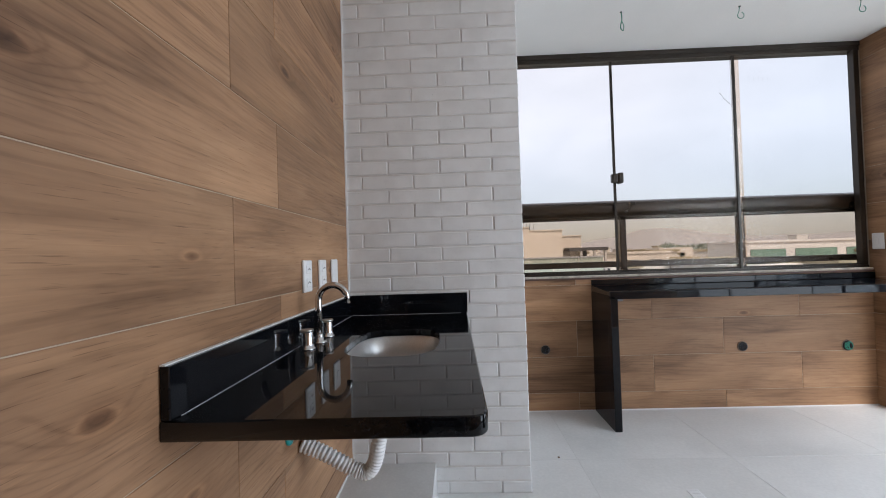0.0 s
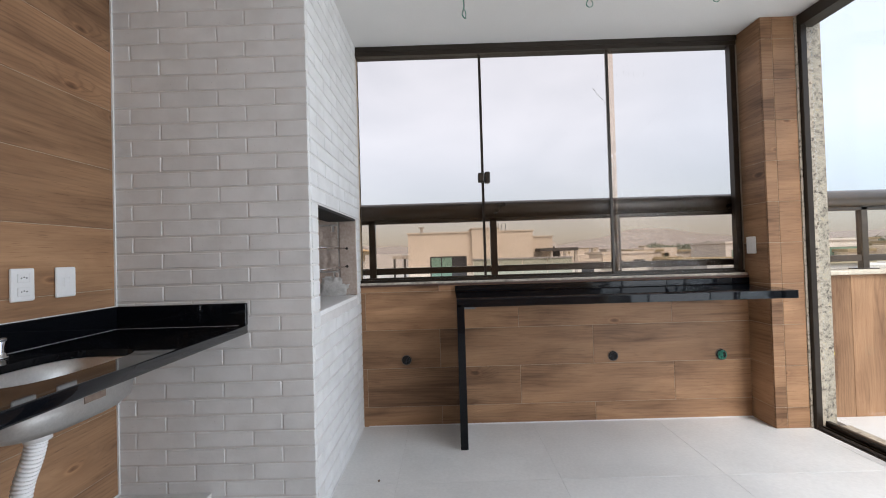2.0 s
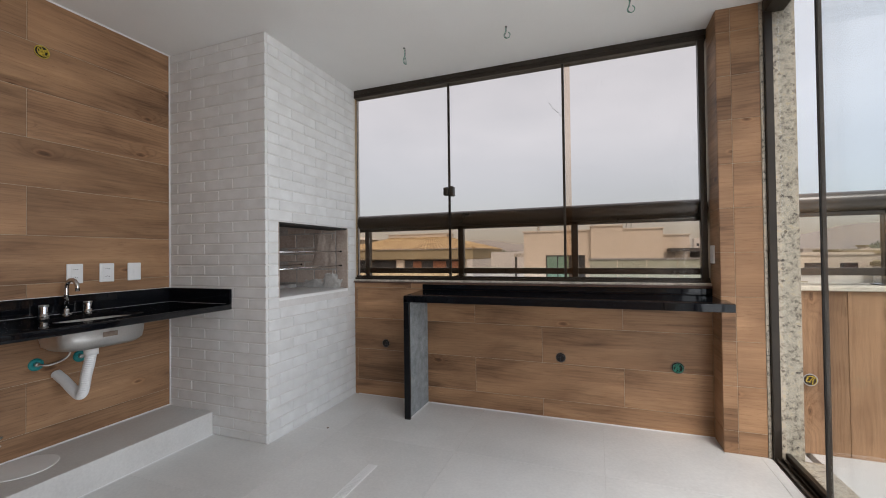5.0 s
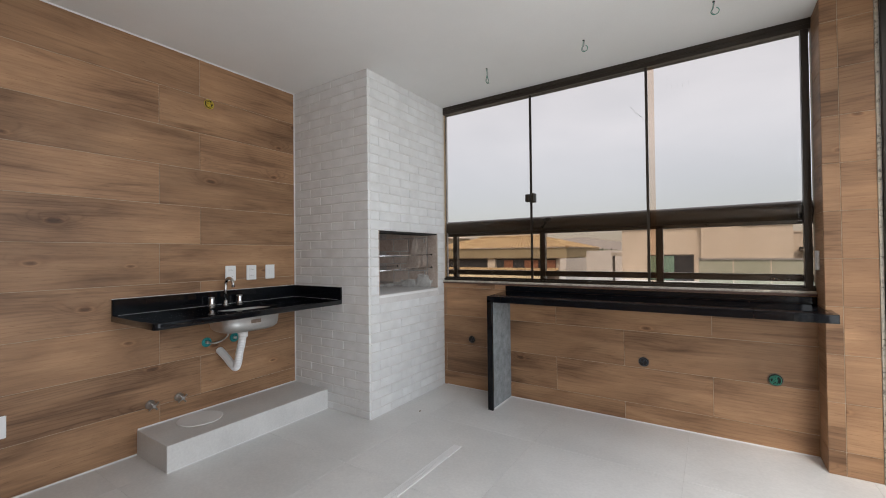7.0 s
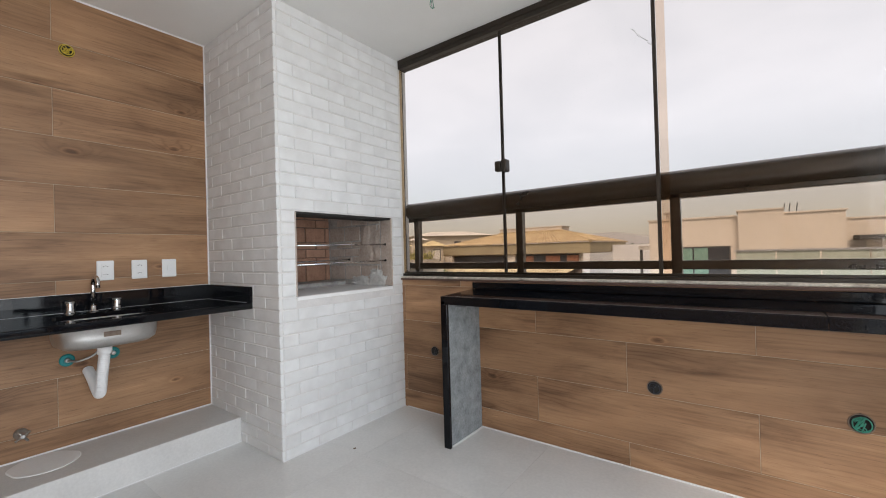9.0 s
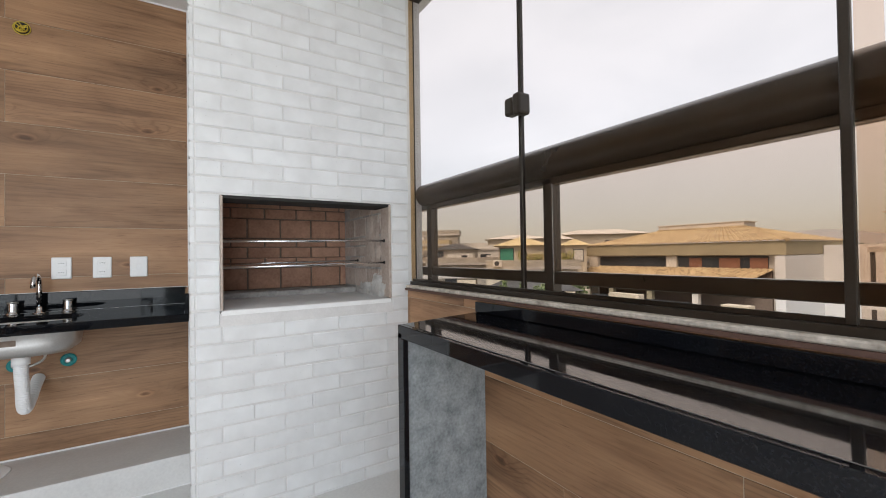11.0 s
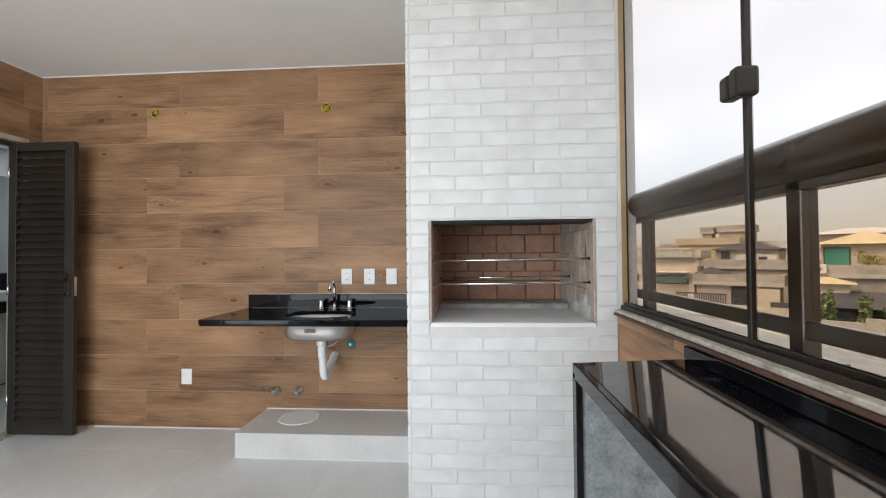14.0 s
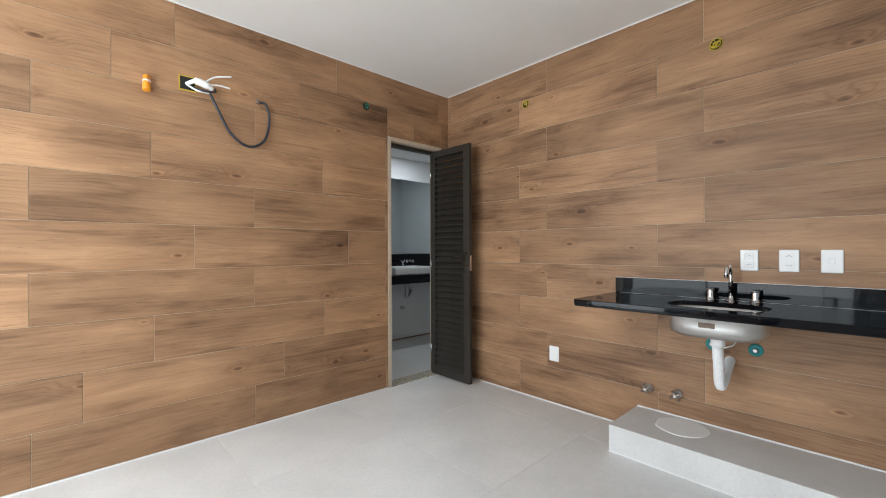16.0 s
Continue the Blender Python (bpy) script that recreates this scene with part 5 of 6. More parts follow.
# beige building across the street
big = holder("beige_building", (4, 20, -9), "plain beige rendered building with a green glass balustrade", "building")
by = 20.0
under("wall", boxes((-0.25, 2.7, by, by + 4, -9, 2.18), (2.7, 3.98, by - 0.25, by + 4, -9, 2.34), (3.98, 5.5, by - 0.18, by + 4, -9, 2.18), (5.5, 6.6, by + 0.6, by + 4, -9, 1.92)), BEIGE, big)
under("cap", boxes((-0.30, 2.65, by - 0.05, by + 4, 2.18, 2.24), (2.65, 3.98, by - 0.30, by + 4, 2.34, 2.39), (3.98, 5.55, by - 0.23, by + 4, 2.18, 2.23), (5.55, 6.65, by + 0.55, by + 4, 1.92, 1.97)), BEIGE, big)
window_on(big, 0.75, 2.45, by, 0.02, 1.12, WINDOW_DARK)
for x0, x1 in ((0.82, 1.25), (1.3, 1.75)):
    under("green_pane", boxed(x0, x1, by - 0.075, by - 0.055, 0.08, 1.06), GREEN_GLASS, big, "green glass sliding pane")
for i in range(4):
    under("balustrade_pane", boxed(2.65 + i * 1.05, 3.66 + i * 1.05, by - 1.62, by - 1.60, 0.10, 0.92), PALE_GREEN, big, "pale green glass pane")
under("balustrade_rail", boxed(2.6, 6.85, by - 1.66, by - 1.56, 0.92, 0.985), STEEL, big)
under("terrace_edge", boxed(-0.3, 6.2, by - 1.8, by, -0.45, 0.04), WHITEWALL, big, "white terrace slab")
under("dark_recess", boxed(5.5, 6.05, by + 0.55, by + 0.59, 0.1, 1.2), GREYWALL, big)
under("roof_pergola", boxes((5.75, 7.5, by - 0.4, by + 2.4, 1.22, 1.36), (6.2, 7.4, by + 2.3, by + 2.4, -0.4, 1.22)), DARKROOF, big, "dark flat pergola roof")
for x in (6.3, 6.9, 7.4):
    under("pergola_post", boxed(x - 0.05, x + 0.05, by - 0.35, by - 0.25, -9, 1.22), GREYWALL, big)
under("side_terrace", boxed(6.2, 7.6, by - 1.8, by + 2.4, -0.45, 0.04), WHITEWALL, big)
for x in (4.0, 4.15, 4.35):
    under("antenna", swept(((x, by + 0.6, 2.20), (x + 0.04, by + 0.6, 2.58)), 0.016, 6), DARKROOF, big)
under("roof_vent", boxes((0.30, 0.42, by + 0.5, by + 0.62, 2.2, 2.48), (0.22, 0.50, by + 0.45, by + 0.67, 2.48, 2.54)), GREYWALL, big)


def block(name, x, y, w, d, z, wall, label, roof=None, windows=(), pitch=0.9, over=0.35, mat=WINDOW_DARK):
    """A town house: walls, a flat or hipped roof, windows on its south face (x offset, width, lower and upper z)."""
    h = holder(name, (x, y, -9), label, "house", "town houses")
    under("wall", boxed(x - w / 2, x + w / 2, y, y + d, -9, z), wall, h)
    if roof is None:
        under("roof_slab", boxed(x - w / 2 - 0.15, x + w / 2 + 0.15, y - 0.15, y + d + 0.15, z, z + 0.16), GREYWALL, h)
        under("roof_parapet", boxes((x - w / 2 - 0.15, x + w / 2 + 0.15, y - 0.15, y - 0.02, z + 0.16, z + 0.5), (x - w / 2 - 0.15, x - w / 2 - 0.02, y - 0.02, y + d, z + 0.16, z + 0.5), (x + w / 2 + 0.02, x + w / 2 + 0.15, y - 0.02, y + d, z + 0.16, z + 0.5)), wall, h)
    else:
        bm = bmesh.new()
        a, b = (x - w / 2 - over, y - over), (x + w / 2 + over, y + d + over)
        m = min(w, d) / 2
        r0, r1 = (x - w / 2 + m, y + m, z + pitch), (x + w / 2 - m + 0.01, y + m, z + pitch)
        if roof == ROOF:
            tiled_slope(bm, (a[0], a[1], z), (b[0], a[1], z), r1, r0, 0.4, 0.07, 7)
            tiled_slope(bm, (b[0], a[1], z), (b[0], b[1], z), (r1[0], r1[1] + 0.02, r1[2]), r1, 0.4, 0.07, 7)
            tiled_slope(bm, (a[0], b[1], z), (a[0], a[1], z), r0, (r0[0], r0[1] + 0.02, r0[2]), 0.4, 0.07, 7)
        else:
            v = [bm.verts.new(p) for p in ((a[0], a[1], z), (b[0], a[1], z), (b[0], b[1], z), (a[0], b[1], z), r0, r1)]
            for f in ((0, 1, 5, 4), (1, 2, 5), (2, 3, 4, 5), (3, 0, 4), (3, 2, 1, 0)):
                bm.faces.new([v[i] for i in f])
        under("roof", bm, roof, h)
    for ox, ww, za, zb in windows:
        window_on(h, x + ox - ww / 2, x + ox + ww / 2, y, za, zb, mat)
    return h


def shrub(name, at, size, mat, label, count=420, seed=1, category="plant"):
    rnd = random.Random(seed)
    s = holder(name, at, label, category)
    st = bmesh.new()
    for i in range(7):
        a = rnd.uniform(0, math.tau)
        tip = Vector(at) + Vector((math.cos(a) * size[0] * 0.6, math.sin(a) * size[1] * 0.6, size[2] * rnd.uniform(0.5, 0.9)))
        sweep(st, (Vector(at), Vector(at).lerp(tip, 0.5) + Vector((0, 0, 0.1 * size[2])), tip), [0.03, 0.02, 0.008], 5)
    under("stem", st, DARKROOF, s)
    lv = bmesh.new()
    for i in range(count):
        a, r = rnd.uniform(0, math.tau), rnd.random() ** 0.5
        zz = rnd.random() ** 0.8
        lump = 0.75 + 0.5 * noise.noise(Vector((math.cos(a) * 1.7, math.sin(a) * 1.7, zz * 3 + seed)))
        c = Vector(at) + Vector((math.cos(a) * r * size[0] * lump, math.sin(a) * r * size[1] * lump, zz * size[2] * lump))
        l = rnd.uniform(0.07, 0.15) * max(size) * 0.6
        u = Vector((rnd.gauss(0, 1), rnd.gauss(0, 1), rnd.gauss(0, 0.7))).normalized()
        w = u.orthogonal().normalized() * l * 0.4
        lv.faces.new([lv.verts.new(p) for p in (c - u * l, c + w, c + u * l, c - w)])
    under("foliage", lv, mat, s)
    return s


# stepped houses to the north-west, laid out along a street that runs square to this bearing
BEAR = radians(50)
ACROSS, AWAY = Vector((math.cos(BEAR), math.sin(BEAR), 0)), Vector((-math.sin(BEAR), math.cos(BEAR), 0))
STREET_EYE = Vector((3.0, 3.2, 0))


def spot(u, depth, z):
    p = STREET_EYE + ACROSS * u + AWAY * depth
    return (p.x, p.y, z)


def street_block(name, label, u0, u1, depth, d, z, wall, roof=None, windows=(), pitch=0.5, over=0.25, mat=WINDOW_DARK):
    """A house between u0 and u1; windows as (u0, u1, lower z, upper z)."""
    mid = (u0 + u1) / 2
    x, y, _ = spot(mid, depth, 0)
    h = block(name, x, y, u1 - u0, d, z, wall, label, roof, [((a + b) / 2 - mid, b - a, za, zb) for a, b, za, zb in windows], pitch, over, mat)
    h.rotation_euler.z = BEAR
    return h


def street_part(name, h, u0, u1, depth, d, z0, z1, mat, label=""):
    """A piece of a street house, given in the same measures."""
    mid = (u0 + u1) / 2
    base = h.location
    du = (Vector((base.x, base.y, 0)) - STREET_EYE).dot(ACROSS)
    dd = (Vector((base.x, base.y, 0)) - STREET_EYE).dot(AWAY)
    return part(name, boxed(u0 - du, u1 - du, depth - dd, depth - dd + d, z0 - base.z, z1 - base.z), mat, h, label)


street_block("shutter_house", "pale house with yellow hip roof and green shutters", -0.35, 2.65, 26, 3.2, 1.66, OLD_CREAM, PALE_ROOF, ((-0.28, 0.62, 0.60, 1.52),), 0.62, 0.30, SHUTTER)
street_block("curtain_house", "cream house with clay roof and a white-curtained window", 3.72, 4.92, 25.4, 3, 1.62, OLD_CREAM, PALE_ROOF, ((4.12, 4.74, 0.62, 1.38),), 0.40, 0.22, OLD_WHITE)
tw = street_block("terrace_wall_house", "stained grey terrace wall above a dark awning", -0.85, 3.75, 22, 2.0, 0.30, OLD_GREY)
street_part("reed_screen", tw, 0.9, 3.5, 23.4, 0.08, 0.4, 1.12, REED, "dry reed screen")
# walls near-black: the shade below the awning is put into their colour
aw = street_block("awning_house", "house with a wide dark awning, its walls near-black for porch shade", -0.9, 3.3, 19.9, 1.7, -0.62, DARK, DARKROOF, ((-0.3, 0.5, -2.2, -0.8), (1.6, 2.3, -2.1, -0.8)), 0.50, 0.30)
street_part("porch_pillar", aw, 2.75, 3.2, 19.55, 0.3, -9, -0.66, OLD_CREAM)
street_part("porch_door", aw, 2.9, 3.08, 19.52, 0.03, -1.2, -0.75, WINDOW_DARK)
pl = street_block("planter_terrace", "stained grey terrace wall with planters", -0.65, 2.9, 18.6, 1.1, -1.45, OLD_GREY)
street_part("planter_box", pl, 0.75, 2.6, 18.3, 0.28, -1.25, -0.80, OLD_GREY)
street_part("wall_pot", pl, 2.15, 2.45, 18.62, 0.25, -0.95, -0.72, CURTAIN, "clay pot")
street_block("small_awning_house", "low cream house with a yellow tiled lean-to", -0.95, 0.45, 20.6, 1.0, 0.14, OLD_CREAM, PALE_ROOF, (), 0.22, 0.2)
gb = street_block("gable_house", "weathered grey house with a dark low-pitched roof", -4.85, -2.0, 28, 4, 1.50, OLD_GREY, DARKROOF, ((-4.6, -4.15, 0.95, 1.4), (-2.9, -2.5, 0.6, 1.1)), 0.46, 0.25)
street_part("pale_patch", gb, -3.9, -2.1, 27.97, 0.06, 0.30, 1.22, OLD_WHITE, "pale repaired render")
street_block("gable_terrace", "long weathered terrace wall with a low parapet", -5.0, 0.2, 26.6, 1.2, 0.45, OLD_GREY)
street_block("dark_roof_house", "small cream house under a dark pyramid roof", -5.35, -3.65, 24, 1.6, 0.05, OLD_CREAM, DARKROOF, ((-5.1, -4.75, -0.75, -0.1),), 0.55, 0.25)
dp = street_block("door_pavilion", "low grey house with a dark wide doorway", -4.7, -1.6, 22.6, 1.4, -0.18, OLD_GREY, None, ((-3.35, -2.65, -1.5, -0.20),))
street_part("round_vent", dp, -2.45, -2.15, 22.55, 0.05, -0.62, -0.36, DARKROOF)
street_part("stepped_wall", dp, -2.62, -1.6, 22.3, 0.28, -9, -0.28, OLD_CREAM, "stepped cream wall")
fw = street_block("fence_terrace", "cream terrace wall topped by a dark slatted fence", -5.4, -0.6, 20.4, 1.5, -1.32, OLD_CREAM)
for k in range(22):
    street_part("fence_slat", fw, -5.0 + k * 0.085, -4.955 + k * 0.085, 20.3, 0.03, -0.80, -0.40, DARKROOF)
street_part("fence_rail", fw, -5.02, -3.14, 20.27, 0.03, -0.44, -0.39, DARKROOF)
street_part("fence_rail", fw, -1.75, -0.65, 20.27, 0.03, -0.95, -0.62, DARKROOF)
street_part("notice", fw, -4.55, -4.35, 20.24, 0.02, -0.66, -0.44, OLD_WHITE, "small white notice")
bh = street_block("balcony_house", "cream house with green glass balconies", -9.8, -6.3, 31, 3, 1.02, OLD_CREAM, None, ((-9.2, -6.8, -0.4, 0.25),), mat=SHUTTER)
for k in range(4):
    street_part("balcony_pane", bh, -9.2 + k * 0.66, -8.6 + k * 0.66, 30.7, 0.03, 1.05, 1.46, PALE_GREEN, "green glass balcony pane")
    street_part("balcony_frame", bh, -9.24 + k * 0.66, -9.2 + k * 0.66, 30.68, 0.05, 1.02, 1.68, OLD_WHITE, "white balcony frame")
street_part("balcony_top", bh, -9.3, -6.6, 30.68, 0.06, 1.62, 1.68, OLD_WHITE)
gl = street_block("green_awning_house", "cream house with a pale awning over green glazing", -8.4, -5.5, 26, 2.5, 0.10, OLD_CREAM, None, ((-7.5, -5.8, -0.42, 0.06),), mat=GREEN_GLASS)
street_part("awning", gl, -7.7, -5.7, 25.2, 0.8, 0.24, 0.30, OLD_WHITE, "pale awning")
street_block("ochre_block", "ochre rendered town block", -8.7, -4.9, 36, 4, 1.95, OLD_OCHRE, None, ((-6.2, -5.0, 0.9, 1.3),))
street_block("tank_tower", "grey roof tank tower", -7.35, -6.75, 37.5, 1.5, 2.85, OLD_GREY)
street_block("tank_tower", "grey roof tank tower", -6.35, -4.2, 38, 2, 2.95, OLD_GREY)
street_block("flat_white_house", "long pale house with a flat light roof", -1.6, 5.0, 45, 5, 2.75, OLD_CREAM, OLD_WHITE, ((0.0, 0.8, 1.5, 2.2), (2.4, 3.2, 1.5, 2.2)), 0.55, 0.4)
street_block("flat_white_house", "long pale house with a flat light roof", 5.9, 15.0, 44, 5, 3.05, OLD_CREAM, OLD_WHITE, ((7.0, 7.8, 1.6, 2.4), (10.5, 11.3, 1.6, 2.4)), 0.6, 0.4)
street_block("small_white_house", "small pale house with a shallow white roof", 4.05, 5.5, 34, 2.5, 2.28, OLD_CREAM, OLD_WHITE, (), 0.36, 0.2)
street_block("street_house", "low white house by the street", -5.5, -2.6, 16.2, 1.6, -2.6, OLD_WHITE, None, ((-4.6, -3.6, -3.8, -3.0),))
street_block("street_house", "low white house by the street", 0.6, 4.4, 15.2, 1.8, -2.9, OLD_WHITE, None, ((1.2, 2.2, -4.2, -3.3),))
street_block("street_house", "low white house by the street", 5.2, 8.2, 15.5, 1.8, -3.4, OLD_WHITE, None, ((6.0, 7.0, -4.8, -3.8),))
rq = random.Random(23)
for i in range(22):
    u0, depth = rq.uniform(-13, 6), 30 + i * 0.62
    w, z = rq.uniform(2.0, 4.2), 0.25 + i * 0.075 + rq.uniform(-0.25, 0.25)
    wall = rq.choice((OLD_CREAM, OLD_GREY, OLD_WHITE, OLD_GREY))
    street_block("quarter_house", {OLD_CREAM: "cream", OLD_GREY: "stained grey", OLD_WHITE: "dusty white"}[wall] + " rendered house in the stepped quarter", u0, u0 + w, depth, 0.55, z, wall, rq.choice((None, None, None, PALE_ROOF)),
                 [(u0 + w * 0.15, u0 + w * 0.4, z - 1.1, z - 0.35), (u0 + w * 0.6, u0 + w * 0.85, z - 1.1, z - 0.35)], 0.4, 0.2)
for k, (u, size) in enumerate(((1.0, (0.55, 0.35, 0.62)), (1.75, (0.45, 0.3, 0.50)), (2.6, (0.6, 0.35, 0.62)), (3.3, (0.5, 0.3, 0.55)))):
    shrub("terrace_shrub", spot(u, 22.3, 0.55), (size[0], size[1], size[2] * 1.35), LEAF_DRY, "yellow-green shrub on a terrace wall", 620, 3 + k)
shrub("planter_shrub", spot(1.65, 18.42, -0.85), (0.85, 0.35, 0.75), LEAF, "bushy green shrub in a terrace planter", 900, 16)
shrub("planter_shrub", spot(0.75, 18.9, -1.0), (0.22, 0.2, 1.0), LEAF, "upright dark green shrub on a terrace", 420, 17)
shrub("planter_shrub", spot(-0.1, 19.1, -1.2), (0.25, 0.2, 1.3), LEAF, "upright dark green shrub on a terrace", 420, 18)
shrub("climbing_plant", spot(3.5, 20.3, -0.9), (0.6, 0.4, 1.1), LEAF, "trailing green plant by the porch", 520, 19)
shrub("garden_shrub", spot(-2.2, 16.9, -2.2), (1.3, 0.8, 0.75), LEAF, "low green garden shrub between the houses", 900, 20)
shrub("garden_shrub", spot(-0.8, 16.6, -2.4), (1.0, 0.8, 0.8), LEAF, "low green garden shrub between the houses", 800, 21)
shrub("garden_shrub", spot(-1.5, 20.9, -1.05), (0.35, 0.25, 0.45), LEAF, "potted green plant on the terrace", 320, 22)
ac = holder("air_conditioner", spot(-0.38, 21.8, 0.46), "white outdoor air conditioner unit on a terrace wall", "air conditioner")
part("case", boxed(-0.24, 0.24, -0.1, 0.12, 0.0, 0.36, bevel=0.02), OLD_WHITE, ac)
part("fan_grille", turned(((0.13, 0), (0.13, -0.015)), (-0.05, -0.1005, 0.18), "y", 18), DARKROOF, ac)
ac.rotation_euler.z = BEAR

# low town towards the north-east, street after street
rnd = random.Random(11)
far = bmesh.new()
far_b = bmesh.new()
far_r = bmesh.new()
for i in range(900):
    az = radians(rnd.uniform(-75, 80))
    dist = rnd.uniform(55, 420) if az > radians(11) else rnd.uniform(90, 420)
    x, y = 3 + math.sin(az) * dist, 1.5 + math.cos(az) * dist
    w, d = rnd.uniform(4, 11), rnd.uniform(4, 10)
    z = 1.2 + dist * rnd.uniform(-0.05, 0.008)
    z = max(z, -6.5) if dist > 90 else min(z, -1.0)
    target = rnd.choice((far, far, far_b))
    box(target, x - w / 2, x + w / 2, y, y + d, -9, z)
    if rnd.random() < 0.4:
        box(far_r, x - w / 2 - 0.4, x + w / 2 + 0.4, y - 0.4, y + d + 0.4, z, z + 0.5)
    for k in range(3):
        if rnd.random() < 0.6:
            ox = rnd.uniform(-0.35, 0.35) * w
            box(far_r, x + ox - 0.6, x + ox + 0.6, y - 0.06, y - 0.01, z - 2.4, z - 1.2)
thing("far_houses", far, CREAM, "many pale low houses of the distant town", "town", "", "stuff")
thing("far_houses_grey", far_b, GREYWALL, "many grey low houses of the distant town", "town", "", "stuff")
thing("far_house_roofs", far_r, OCHRE, "brown roofs and window bands of the distant town", "town", "", "stuff")
block("green_glass_building", 62, 72, 24, 10, 1.6, WHITEWALL, "pale building with green glass front", None, ((-8, 6, -2.6, 0.6), (0, 7, -2.6, 0.6), (8, 6, -2.6, 0.6)), mat=GREEN_GLASS)
block("pale_block", 34, 74, 9, 7, 0.4, CREAM, "pale rendered town block", None, ((-2, 2, -1.6, -0.6), (2, 2, -1.6, -0.6)))
block("pale_block", 22, 66, 8, 7, -0.6, CREAM, "pale rendered town block", None, ((-2, 2, -2.6, -1.6), (2, 2, -2.6, -1.6)))
for k, (x, y, z) in enumerate(((72, 330, 10), (80, 340, 13), (88, 335, 9), (60, 330, 7), (250, 300, 8))):
    block("far_tower", x, y, 8, 8, z, WHITEWALL, "distant pale apartment tower", None, ((-2, 1.5, z - 5, z - 3), (2, 1.5, z - 5, z - 3)))
trees = bmesh.new()
for i in range(2600):
    az = radians(rnd.choice((rnd.uniform(26, 33), rnd.uniform(40, 60), rnd.uniform(-32, -10))))
    dist = rnd.uniform(150, 240)
    at = Vector((3 + math.sin(az) * dist, 1.5 + math.cos(az) * dist, rnd.uniform(-3.0, 2.6) + 1.4 * noise.noise(Vector((az * 25, 0, 0)))))
    u = Vector((rnd.gauss(0, 1), rnd.gauss(0, 1), rnd.gauss(0, 1))).normalized() * rnd.uniform(0.5, 1.3)
    w = u.orthogonal() * 0.6
    trees.faces.new([trees.verts.new(p) for p in (at - u, at + w, at + u, at - w)])
thing("far_trees", trees, FAR_LEAF, "distant tree tops between the houses, greyed for haze", "trees", "", "stuff")
hill = bmesh.new()
for r in (900.0,):
    tops, feet = [], []
    for i in range(121):
        az = radians(-80 + 160 * i / 120)
        deg = math.degrees(az)
        h = 12 + 34 * math.exp(-((deg - 26) / 7) ** 2) + 12 * math.exp(-((deg - 48) / 12) ** 2) + 24 * math.exp(-((deg + 20) / 16) ** 2) + 6 * noise.noise(Vector((deg * 0.25, 3, 0)))
        tops.append(hill.verts.new((math.sin(az) * r * 1.1, math.cos(az) * r * 1.1, h)))
        feet.append(hill.verts.new((math.sin(az) * r, math.cos(az) * r, -9)))
    for i in range(120):
        hill.faces.new((feet[i], feet[i + 1], tops[i + 1], tops[i])).smooth = True
structure("backdrop_hills", hill, HILL, "hills on the horizon, coloured pale grey for haze", "hills")

# ---- cladding: planks, tiles, bricks ----
plank_cache = {}
TH = 0.012


plank_tone = random.Random(4)


def plank(parent, length, height, m, mat=WOOD, tone=None):
    key = (round(length, 3), round(height, 3))
    if key not in plank_cache:
        plank_cache[key] = mesh_of("plank", boxed(-length / 2, length / 2, 0, TH, -height / 2, height / 2, bevel=0.0012), mat)
    ob = new("plank", plank_cache[key])
    ob.parent = parent
    ob.matrix_basis = m
    t = plank_tone.choice((0.86, 0.93, 0.98, 1.02, 1.06, 1.13)) if tone is None else tone
    ob.color = (t, t * 0.995, t * 0.985, 1)


PR, PL, GAP = 0.2665, 1.068, 0.0022


def plank_wall(parent, lo, hi, z_lo, z_hi, first, joints, place, holes=(), tones=()):
    """Courses of planks between lo and hi along a wall; joints: where one joint of each course lies; tones: light and dark planks, course by course."""
    k = 0
    while first + k * PR < z_hi - 0.004:
        zb, zt = max(first + k * PR, z_lo), min(first + (k + 1) * PR, z_hi)
        if zt > zb + 0.01:
            j = joints[k % len(joints)]
            cuts = [lo] + [c for c in (j + PL * i for i in range(-6, 12)) if lo + 0.02 < c < hi - 0.02] + [hi]
            for i, (p, q) in enumerate(zip(cuts, cuts[1:])):
                tone = tones[k][i] if k < len(tones) and i < len(tones[k]) else None
                spans = [(p, q, zb, zt)]
                for h0, h1, g1 in holes:
                    cut = []
                    for a, b, c, d in spans:
                        if b > h0 and a < h1 and c < g1:
                            if a < h0:
                                cut.append((a, h0, c, d))
                            if b > h1:
                                cut.append((h1, b, c, d))
                            if d > g1 + 0.01:
                                cut.append((max(a, h0), min(b, h1), g1, d))
                        else:
                            cut.append((a, b, c, d))
                    spans = cut
                for a, b, c, d in spans:
                    if b - a > 0.01:
                        place(parent, (a + b) / 2, (c + d) / 2, b - a - GAP, d - c - GAP, tone)
        k += 1


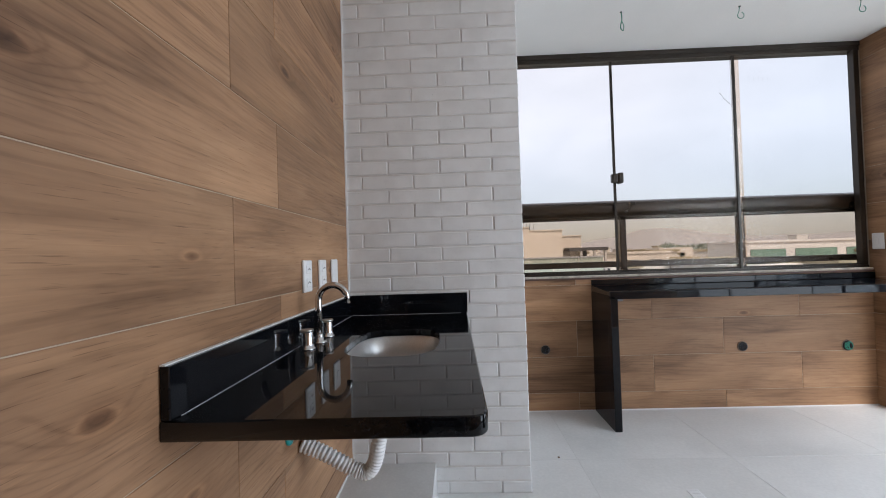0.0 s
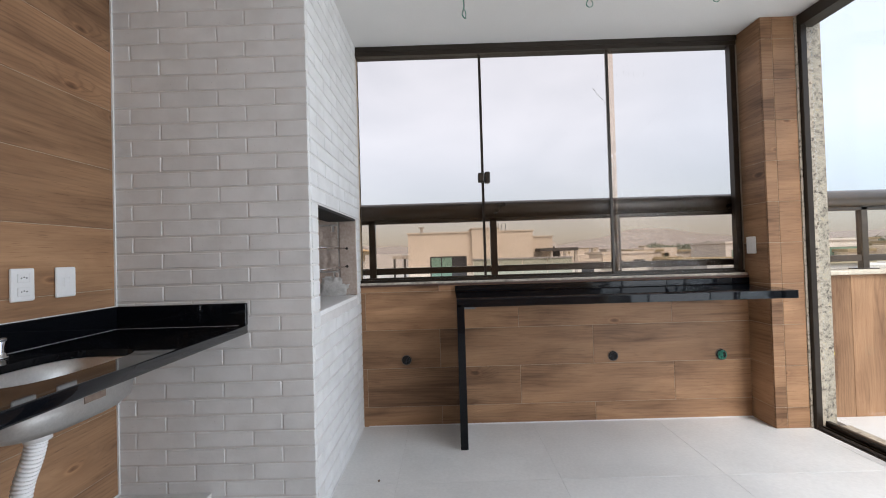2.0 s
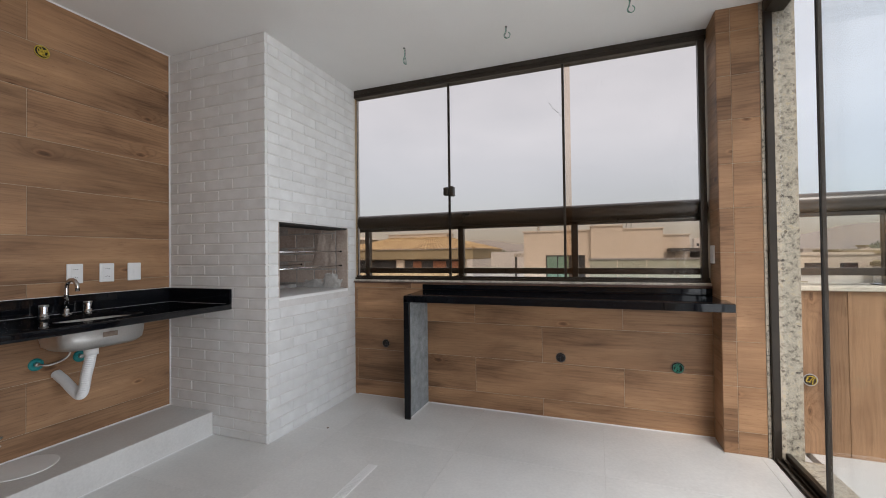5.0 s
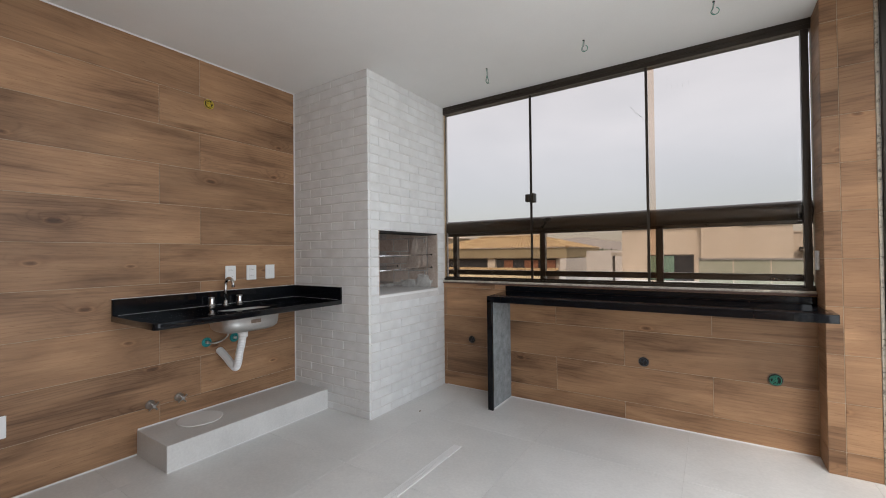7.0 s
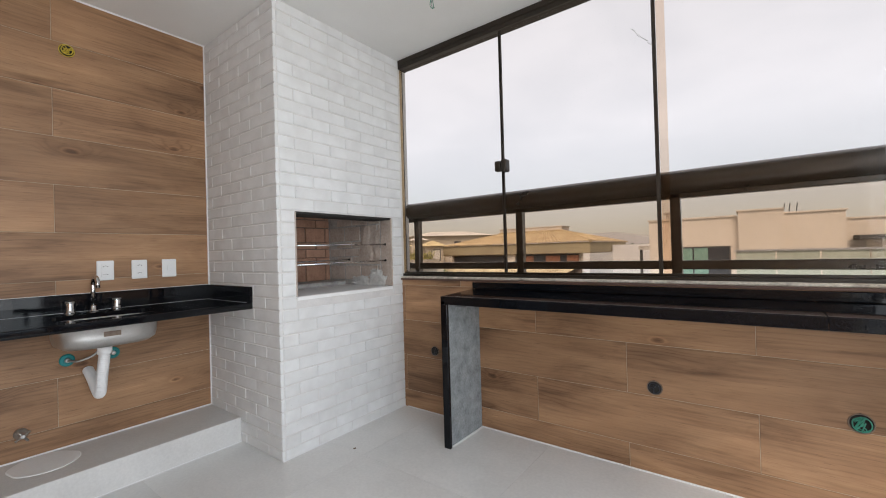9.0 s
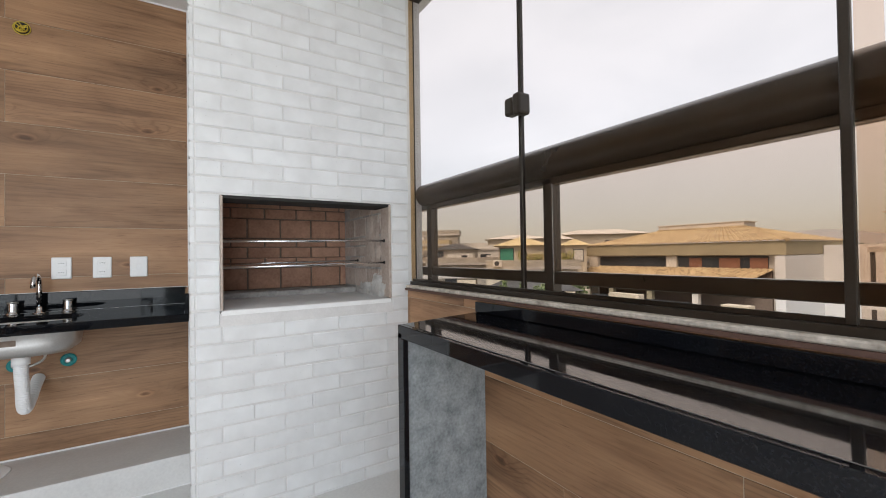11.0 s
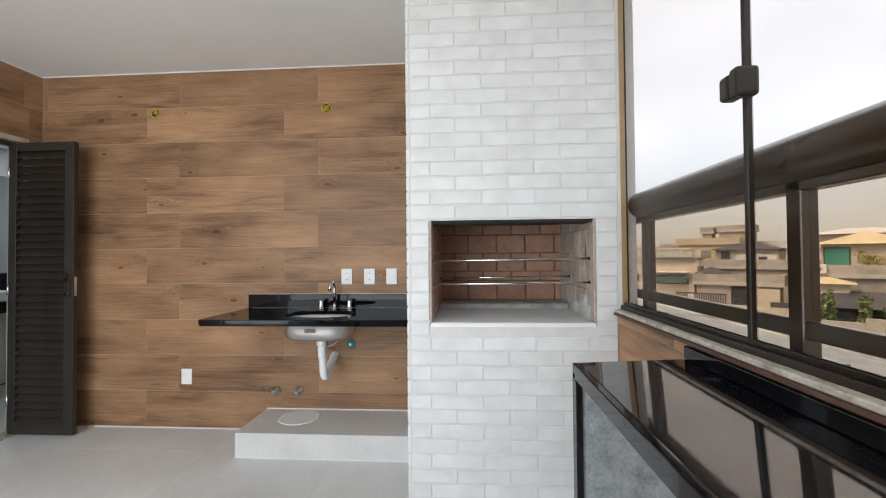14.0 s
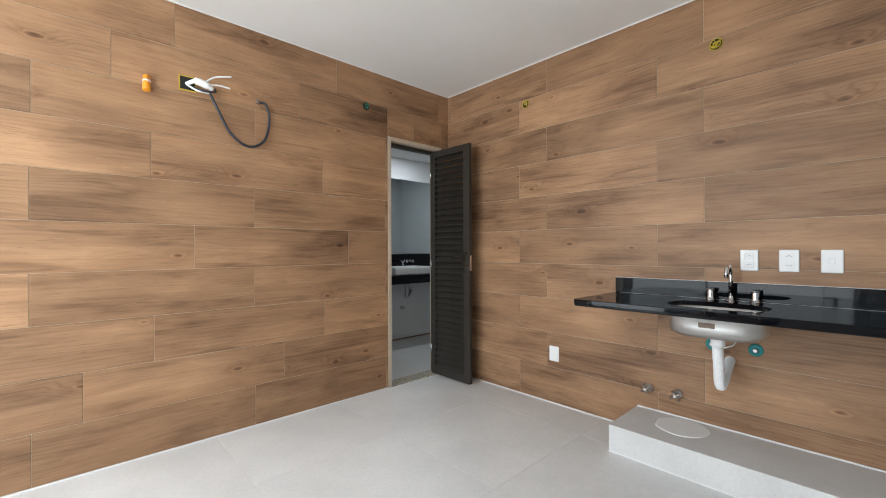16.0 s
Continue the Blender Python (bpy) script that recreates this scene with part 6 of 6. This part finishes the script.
plank_wall(wall_west, 0.0, COL_S - 0.001, 0.0, CEIL, 0.008, (1.918, 2.177), lambda w, c, z, l, h, t: plank(w, l, h, pose(0.0, c, z, 0, 0, 90), tone=t), (),
           ((1.0, 0.92, 1.0), (1.0, 1.1, 1.0), (0.95, 1.0, 1.0), (0.9, 1.0, 1.0), (1.05, 0.86, 0.95), (1.0, 1.02, 1.05), (0.9, 1.16, 0.84), (1.05, 0.98, 0.86), (1.0, 1.14, 0.9), (1.0, 1.02, 0.86)))
plank_wall(wall_south, 0.0, 3.82, 0.0, CEIL, 0.008, (1.81, 1.617, 1.306, 1.818, 1.101, 1.817, 1.32, 1.81, 1.5, 1.2),
           lambda w, c, z, l, h, t: plank(w, l, h, pose(c, 0.0, z, 0, 0, 180), tone=t), ((DOOR[0] - 0.03, DOOR[1] + 0.035, DOOR[2] + 0.035),))
plank_wall(wall_north, COL_E + 0.001, PIL_W, 0.0, SILL - 0.004, 0.132 - PR, (2.50, 1.985, 2.498, 3.05), lambda w, c, z, l, h, t: plank(w, l, h, pose(c, NORTH, z), tone=t))
plank_wall(pillar, PIL_W, PIL_E - 0.016, 0.0, CEIL, 0.134 - PR, (9.0,), lambda w, c, z, l, h, t: plank(w, l, h, pose(c, PIL_S, z), tone=1.0))
plank_wall(pillar, PIL_S + TH, 4.02, 0.0, CEIL, 0.134 - PR, (9.0,), lambda w, c, z, l, h, t: plank(w, l, h, pose(PIL_W, c, z, 0, 0, -90), tone=0.97))
# tones above 1 paint outdoor brightness and haze into the same wood
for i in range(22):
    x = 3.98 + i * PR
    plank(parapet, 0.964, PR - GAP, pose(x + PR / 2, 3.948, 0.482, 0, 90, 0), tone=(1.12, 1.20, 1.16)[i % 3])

tile_cache = {}


def floor_tiles(parent, x0, x1, y0, y1, size, ox, oy):
    xs = [x0] + [ox + size * i for i in range(-20, 30) if x0 + 0.01 < ox + size * i < x1 - 0.01] + [x1]
    ys = [y0] + [oy + size * i for i in range(-20, 30) if y0 + 0.01 < oy + size * i < y1 - 0.01] + [y1]
    for a, b in zip(xs, xs[1:]):
        for c, d in zip(ys, ys[1:]):
            key = (round(b - a, 3), round(d - c, 3))
            if key not in tile_cache:
                w, h = (b - a - 0.002) / 2, (d - c - 0.002) / 2
                tile_cache[key] = mesh_of("tile", boxed(-w, w, -h, h, -0.008, 0.0, bevel=0.0006), TILE)
            t = new("tile", tile_cache[key])
            t.parent = parent
            t.matrix_basis = pose((a + b) / 2, (c + d) / 2, 0)


floor_tiles(floor, 0.0, 3.82, 0.0, NORTH, 0.855, 0.345, 0.72)
floor_tiles(floor, -1.5, 1.15, -1.447, -0.136, 0.855, 0.345, 0.72)
floor_tiles(terrace, 4.06, 9.2, -1.2, 3.955, 0.855, 4.40, 0.72)

brick_rows(0.0, COL_E, 0.084, 0.217, south_face)
brick_rows(COL_S + 0.021, NORTH + 0.012, 3.090, 3.218, east_face, ((y0, y1, z0, z1),))
